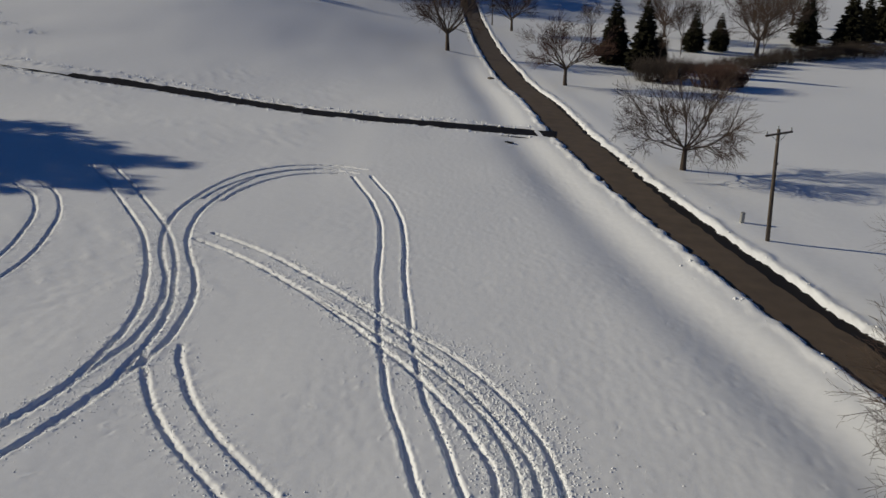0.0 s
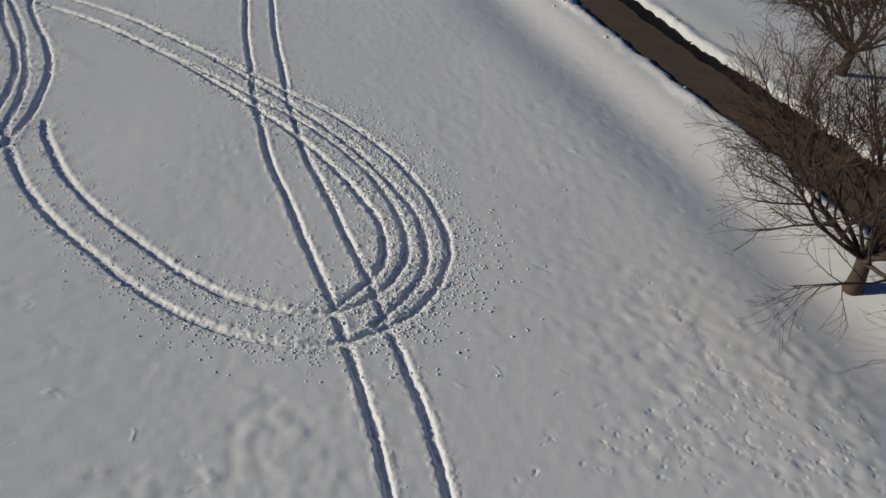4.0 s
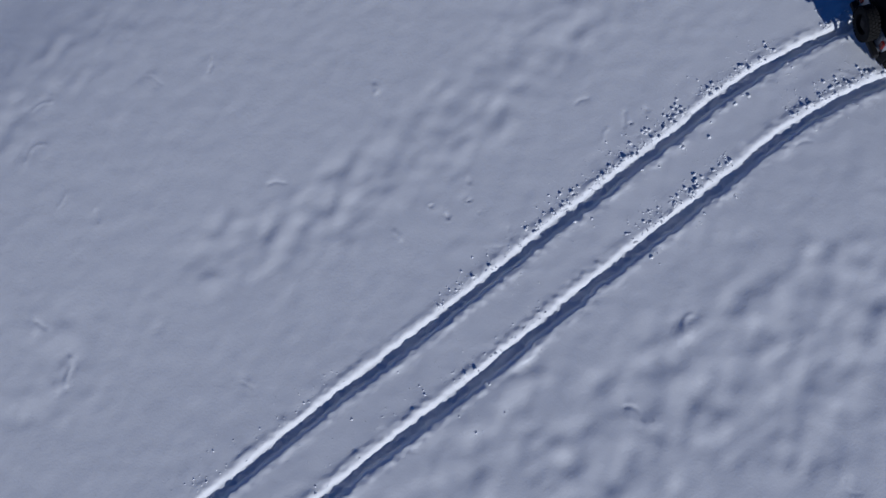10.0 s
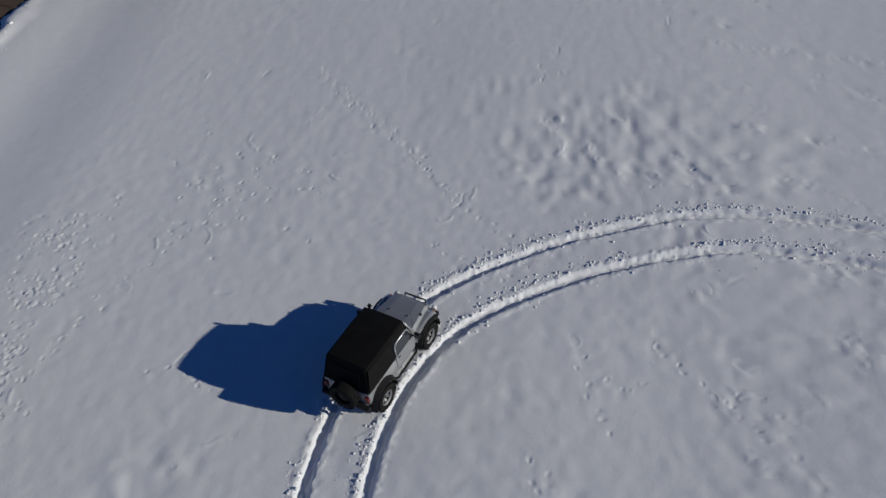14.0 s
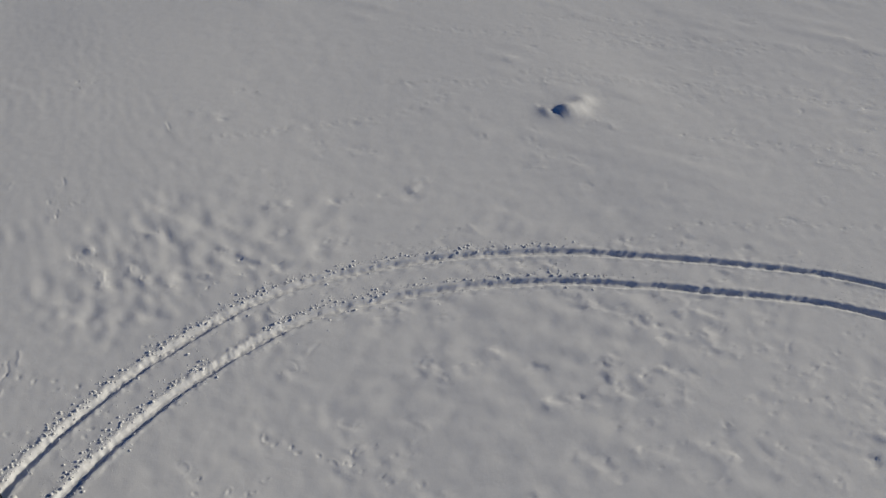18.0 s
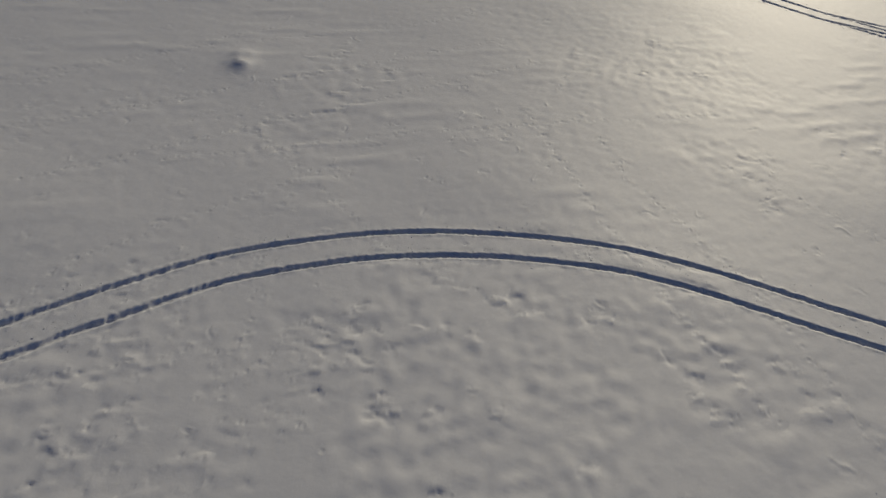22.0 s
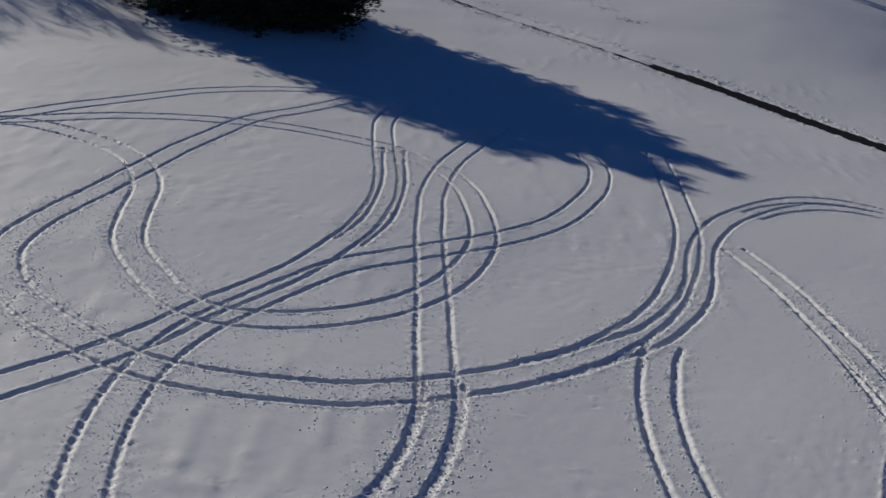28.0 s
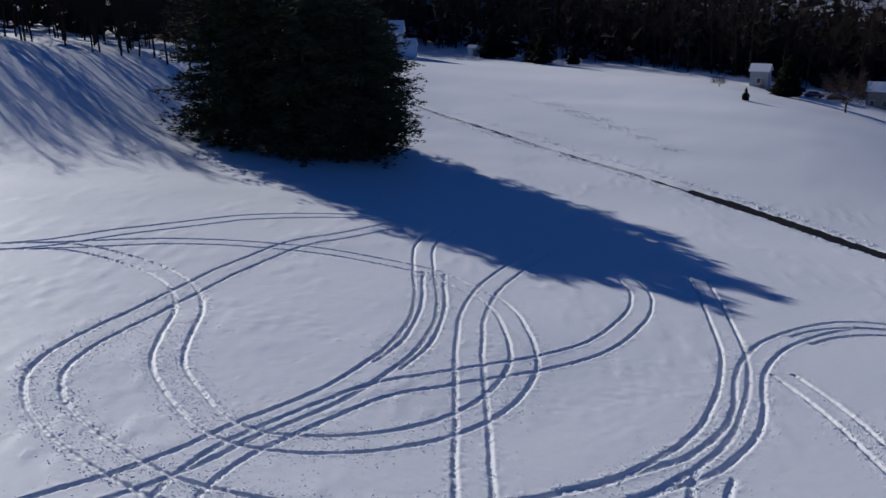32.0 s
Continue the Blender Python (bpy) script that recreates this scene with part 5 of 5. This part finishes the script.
def off_road_car(m):
    car = thing("off_road_car", m, "silver off-road car with black soft top and big tyres in snow", "off-road car")
    W = 0.73
    # tub: lower body behind the bonnet
    tub = []
    for x, z1, w in ((-1.74, 1.08, 0.70), (-1.70, 1.12, 0.73), (-0.35, 1.12, 0.74), (0.48, 1.14, 0.74), (0.58, 1.12, 0.73)):
        tub.append([(x, -w, 0.56), (x, w, 0.56), (x, w + 0.012, 0.85), (x, w - 0.01, z1), (x, -w + 0.01, z1), (x, -w - 0.012, 0.85)])
    body = part("body", loft(tub), SILVER, car, "silver painted body tub", bevel=0.018)
    # bonnet and grille
    hood = []
    for x, w, zt, zs in ((0.56, 0.70, 1.235, 1.12), (0.9, 0.67, 1.23, 1.10), (1.35, 0.61, 1.20, 1.06), (1.60, 0.575, 1.165, 1.02), (1.655, 0.56, 1.12, 0.99)):
        hood.append([(x, -w, 0.78), (x, w, 0.78), (x, w, zs), (x, w - 0.05, zt - 0.03), (x, w * 0.5, zt), (x, -w * 0.5, zt), (x, -w + 0.05, zt - 0.03), (x, -w, zs)])
    bonnet = part("bonnet", loft(hood), SILVER, car, "silver bonnet", smooth=False, bevel=0.012)
    part("cowl_vent", Shell().box(0.63, 0.72, -0.16, 0.16, 1.236, 1.245), PLASTIC, bonnet)
    for k in range(5):
        part("vent_slot", Shell().box(0.64 + 0.018 * k, 0.65 + 0.018 * k, -0.15, 0.15, 1.244, 1.25), GREY, bonnet)
    for y in (-0.58, 0.58):
        part("bonnet_latch", Shell().box(1.18, 1.27, y - 0.02, y + 0.02, 1.03, 1.19), PLASTIC, bonnet, bevel=0.006)
    for y in (-0.3, 0.3):
        part("washer_nozzle", Shell().box(0.95, 0.99, y - 0.015, y + 0.015, 1.225, 1.248), PLASTIC, bonnet)
    grille = part("grille", Shell().box(1.64, 1.70, -0.56, 0.56, 0.70, 1.13), SILVER, car, bevel=0.02)
    for k in range(7):
        y = (k - 3) * 0.092
        part("grille_slot", Shell().box(1.695, 1.706, y - 0.026, y + 0.026, 0.78, 1.06), PLASTIC, grille, "dark slot")
    for y in (-0.43, 0.43):
        part("headlight", Shell().tube([(1.69, y, 0.95), (1.735, y, 0.95), (1.745, y, 0.95)], [0.1, 0.1, 0.07], 20), LAMPGLASS, car, "round clear headlight", smooth=False)
    # wings and flares
    for sgn in (-1, 1):
        wing = []
        for x, z in ((0.60, 0.80), (0.70, 1.0), (1.05, 1.06), (1.50, 1.04), (1.66, 0.97), (1.70, 0.86)):
            wing.append([(x, sgn * 0.55, z - 0.07), (x, sgn * 0.80, z - 0.09), (x, sgn * 0.80, z - 0.03), (x, sgn * 0.74, z), (x, sgn * 0.55, z)])
        part("front_wing", loft(wing), SILVER, car, "silver front wing")
        part("indicator", Shell().box(1.66, 1.72, sgn * 0.72 - 0.05, sgn * 0.72 + 0.05, 0.86, 0.92), AMBER, car, "amber indicator", bevel=0.01)
        for cx in (1.19, -1.19):
            flare = []
            for k in range(13):
                q = radians(-8 + 196 * k / 12)
                ca, sa = math.cos(q), math.sin(q)
                r0, r1 = 0.475, 0.55
                flare.append([(cx + ca * r0 * 1.06, sgn * 0.66, 0.47 + sa * r0), (cx + ca * r0 * 1.06, sgn * 0.885, 0.45 + sa * r0), (cx + ca * (r0 + 0.03) * 1.06, sgn * 0.895, 0.47 + sa * (r0 + 0.03)), (cx + ca * r1 * 1.06, sgn * 0.74, 0.49 + sa * r1), (cx + ca * r1 * 1.06, sgn * 0.66, 0.49 + sa * r1)])
            part("wheel_arch_flare", loft(flare), PLASTIC, car, "black plastic wheel arch flare")
    for sgn in (-1, 1):
        for cx in (1.19, -1.19):
            w = part("wheel", tyre((cx, sgn * 0.755, 0.41)), RUBBER, car, "chunky black off-road tyre")
            part("rim", rim((cx, sgn * 0.755, 0.41), sgn), ALLOY, w, "dull alloy rim")
            part("hub_cap", Shell().lathe([(0.001, 0.06 * sgn), (0.04, 0.06 * sgn), (0.05, 0.02 * sgn), (0.001, 0.02 * sgn)], 12, "y", (cx, sgn * 0.755, 0.41)), PLASTIC, w)
    # underneath
    for x in (1.19, -1.19):
        part("axle", Shell().tube([(x, -0.62, 0.41), (x, 0.62, 0.41)], [0.06, 0.06], 10), RUST, car)
        part("differential", Shell().lathe([(0.001, -0.14), (0.12, -0.09), (0.15, 0), (0.12, 0.09), (0.001, 0.14)], 14, "y", (x, 0.12, 0.41)), RUST, car)
    for y in (-0.4, 0.4):
        part("frame_rail", Shell().box(-1.75, 1.72, y - 0.04, y + 0.04, 0.48, 0.6), PLASTIC, car)
    for sgn in (-1, 1):
        part("side_step", Shell().tube([(-0.62, sgn * 0.72, 0.47), (-0.5, sgn * 0.8, 0.44), (0.5, sgn * 0.8, 0.44), (0.6, sgn * 0.72, 0.47)], [0.03, 0.035, 0.035, 0.03], 10), PLASTIC, car, "black tubular side step", smooth=True)
    # bumpers
    front = part("front_bumper", Shell().box(1.76, 1.90, -0.78, 0.78, 0.56, 0.72), PLASTIC, car, "black steel front bumper", bevel=0.03)
    part("bumper_hoop", Shell().tube([(1.86, -0.36, 0.70), (1.90, -0.34, 0.98), (1.90, 0.34, 0.98), (1.86, 0.36, 0.70)], [0.028] * 4, 10), PLASTIC, front, smooth=True)
    part("winch", Shell().tube([(1.84, -0.24, 0.77), (1.84, 0.24, 0.77)], [0.07, 0.07], 14), RUST, front)
    for y in (-0.62, 0.62):
        part("fog_lamp", Shell().tube([(1.84, y, 0.80), (1.93, y, 0.80)], [0.075, 0.085], 14), LAMPGLASS, front)
    for y in (-0.5, 0.5):
        part("tow_hook", Shell().tube([(1.88, y, 0.6), (1.97, y, 0.6), (1.97, y, 0.66), (1.90, y, 0.66)], [0.018] * 4, 8), RUST, front)
    part("number_plate_holder", Shell().box(1.905, 1.915, -0.16, 0.16, 0.58, 0.68), WHITEWALL, front, "plain white plate")
    part("rear_bumper", Shell().box(-1.92, -1.78, -0.76, 0.76, 0.54, 0.68), PLASTIC, car, "black steel rear bumper", bevel=0.03)
    for y in (-0.64, 0.64):
        part("tail_lamp", Shell().box(-1.80, -1.735, y - 0.06, y + 0.06, 0.80, 0.98), REDLENS, car, "red tail lamp", bevel=0.012)
    part("tailgate", Shell().box(-1.765, -1.735, -0.56, 0.56, 0.62, 1.08), SILVER, car, bevel=0.01)
    spare = part("spare_wheel", Shell(), RUBBER, car, "black spare wheel on the tailgate")
    s = tyre((0, 0, 0), 0.25, 0.40)
    mm = Matrix.Translation((-1.95, -0.06, 0.98)) @ Matrix.Rotation(radians(90), 4, "Z")
    s.v = [tuple(mm @ Vector(v)) for v in s.v]
    spare.data = s.mesh("spare_wheel", RUBBER)
    disc = Shell().lathe([(0.001, -0.06), (0.24, -0.06), (0.25, 0.0), (0.1, 0.09), (0.001, 0.09)], 20, "y", (0, 0, 0))
    disc.v = [tuple(mm @ Vector(v)) for v in disc.v]
    part("spare_rim", disc, PLASTIC, spare)
    part("spare_carrier", Shell().box(-1.86, -1.76, -0.16, 0.06, 0.86, 1.06), PLASTIC, car)
    # doors
    for sgn in (-1, 1):
        y = sgn * 0.745
        s = Shell()
        s.add([(x, y + dy, z) for dy in (0, 0.022 * sgn) for x, z in ((-0.36, 0.66), (0.47, 0.60), (0.53, 0.75), (0.53, 1.16), (-0.40, 1.16), (-0.40, 0.78))], [(0, 1, 2, 3, 4, 5), (6, 11, 10, 9, 8, 7)] + [(i, 6 + i, 6 + (i + 1) % 6, (i + 1) % 6) for i in range(6)])
        door = part("door", s, SILVER, car, "silver door", bevel=0.006)
        frame_ = Shell().tube([(-0.37, y, 1.14), (-0.36, y * 0.95, 1.5), (-0.30, y * 0.93, 1.58), (0.22, y * 0.93, 1.60), (0.30, y * 0.94, 1.56), (0.50, y, 1.16)], [0.026] * 6, 8)
        part("window_frame", frame_, SILVER, door, "silver window frame", smooth=True)
        part("side_window", Shell().add([(-0.36, y, 1.15), (0.49, y, 1.15), (0.28, y * 0.94, 1.57), (-0.33, y * 0.94, 1.57), (-0.36, y - 0.01 * sgn, 1.15), (0.49, y - 0.01 * sgn, 1.15), (0.28, y * 0.94 - 0.01 * sgn, 1.57), (-0.33, y * 0.94 - 0.01 * sgn, 1.57)], [(0, 1, 2, 3), (4, 7, 6, 5), (0, 4, 5, 1), (1, 5, 6, 2), (2, 6, 7, 3), (3, 7, 4, 0)]), DARKGLASS, door, "dark side window")
        part("door_handle", Shell().box(-0.32, -0.2, y + 0.01 * sgn - 0.02, y + 0.03 * sgn + 0.02, 1.04, 1.10), PLASTIC, door, "black handle", bevel=0.008)
        for z in (0.78, 1.04):
            part("hinge", Shell().box(0.50, 0.60, y + 0.015 * sgn - 0.012, y + 0.015 * sgn + 0.012, z - 0.025, z + 0.025), SILVER, door, bevel=0.005)
        mirror = part("door_mirror", Shell().box(0.40, 0.50, sgn * 0.93 - 0.09, sgn * 0.93 + 0.09, 1.18, 1.36), PLASTIC, car, "black door mirror", bevel=0.025)
        part("mirror_arm", Shell().tube([(0.46, sgn * 0.74, 1.16), (0.45, sgn * 0.86, 1.24)], [0.02, 0.02], 8), PLASTIC, mirror)
        part("mirror_glass", Shell().box(0.393, 0.399, sgn * 0.93 - 0.075, sgn * 0.93 + 0.075, 1.2, 1.34), DARKGLASS, mirror)
    # windscreen
    part("windscreen_frame", Shell().tube([(0.60, -0.70, 1.12), (0.33, -0.64, 1.76), (0.33, 0.64, 1.76), (0.60, 0.70, 1.12), (0.60, -0.70, 1.12)], [0.035] * 5, 8), SILVER, car, "silver windscreen frame", smooth=True)
    part("windscreen", Shell().add([(0.595, -0.68, 1.13), (0.595, 0.68, 1.13), (0.335, 0.62, 1.74), (0.335, -0.62, 1.74), (0.58, -0.68, 1.13), (0.58, 0.68, 1.13), (0.32, 0.62, 1.74), (0.32, -0.62, 1.74)], [(0, 1, 2, 3), (4, 7, 6, 5), (0, 4, 5, 1), (1, 5, 6, 2), (2, 6, 7, 3), (3, 7, 4, 0)]), DARKGLASS, car, "dark windscreen")
    for y in (-0.3, 0.25):
        part("wiper", Shell().tube([(0.63, y, 1.15), (0.60, y + 0.25, 1.2), (0.56, y + 0.42, 1.25)], [0.009] * 3, 6), PLASTIC, car)
    # soft top: roof stretched over bows, sides drawn down to the tub
    rings = []
    for x, w_t, z_t, w_b, sag in ((0.36, 0.60, 1.80, 0.66, 0.0), (0.30, 0.64, 1.84, 0.70, 0.01), (-0.05, 0.65, 1.865, 0.71, 0.0), (-0.42, 0.655, 1.885, 0.725, 0.015), (-0.80, 0.65, 1.875, 0.73, -0.005), (-1.20, 0.645, 1.87, 0.735, 0.012), (-1.50, 0.63, 1.845, 0.735, 0.0), (-1.55, 0.60, 1.80, 0.733, 0.0), (-1.735, 0.68, 1.14, 0.715, 0.0)):
        low = 1.60 if x > -0.40 else 1.10
        rings.append([(x, -w_b if x < -0.41 else -w_t - 0.02, low), (x, -w_t - 0.02, (low + z_t) / 2), (x, -w_t, z_t - 0.05), (x, -w_t + 0.06, z_t), (x, -0.25, z_t + 0.022 - sag), (x, 0.25, z_t + 0.022 - sag), (x, w_t - 0.06, z_t), (x, w_t, z_t - 0.05), (x, w_t + 0.02, (low + z_t) / 2), (x, w_b if x < -0.41 else w_t + 0.02, low)])
    top = part("soft_top", loft(rings), CANVAS, car, "black canvas soft top", smooth=False, bevel=0.008)
    for sgn in (-1, 1):
        part("rear_quarter_panel", Shell().add([(-0.42, sgn * 0.742, 1.12), (-1.70, sgn * 0.735, 1.12), (-1.52, sgn * 0.655, 1.80), (-0.42, sgn * 0.672, 1.80), (-0.42, sgn * 0.72, 1.12), (-1.70, sgn * 0.715, 1.12), (-1.52, sgn * 0.64, 1.80), (-0.42, sgn * 0.65, 1.80)], [(0, 1, 2, 3), (4, 7, 6, 5), (0, 4, 5, 1), (1, 5, 6, 2), (2, 6, 7, 3), (3, 7, 4, 0)]), CANVAS, top, "black canvas side panel")
    part("rear_window", Shell().add([(-1.748, -0.46, 1.22), (-1.748, 0.46, 1.22), (-1.615, 0.42, 1.68), (-1.615, -0.42, 1.68), (-1.735, -0.46, 1.22), (-1.735, 0.46, 1.22), (-1.60, 0.42, 1.68), (-1.60, -0.42, 1.68)], [(0, 3, 2, 1), (4, 5, 6, 7), (0, 1, 5, 4), (1, 2, 6, 5), (2, 3, 7, 6), (3, 0, 4, 7)]), VINYL, top, "smoky vinyl rear window")
    part("aerial", Shell().tube([(0.62, -0.70, 1.12), (0.58, -0.71, 1.95)], [0.006, 0.003], 5), PLASTIC, car)
    part("roof_lamp", Shell().tube([(0.36, 0.5, 1.86), (0.42, 0.5, 1.86)], [0.06, 0.065], 12), PLASTIC, car)
    return car


CAR_AT, CAR_WAY = (3.10, -16.2), (-0.38, -0.925)
slope = Vector((0.06, 0.12, 1)).normalized()
ahead = Vector((*CAR_WAY, -0.06 * CAR_WAY[0] - 0.12 * CAR_WAY[1])).normalized()
left = slope.cross(ahead).normalized()
seat = Matrix((ahead, left, slope)).transposed().to_4x4()
bed = float(np.median([ZZ[np.searchsorted(GY, p.y), np.searchsorted(GX, p.x)] - (land(p.x, p.y) - land(*CAR_AT)) for p in (Vector((*CAR_AT, 0)) + ahead * a + left * b for a in (-1.19, 1.19) for b in (-0.755, 0.755))]))
off_road_car(Matrix.Translation((*CAR_AT, bed - 0.02)) @ seat @ Matrix.Diagonal((0.94, 0.94, 0.94, 1)))
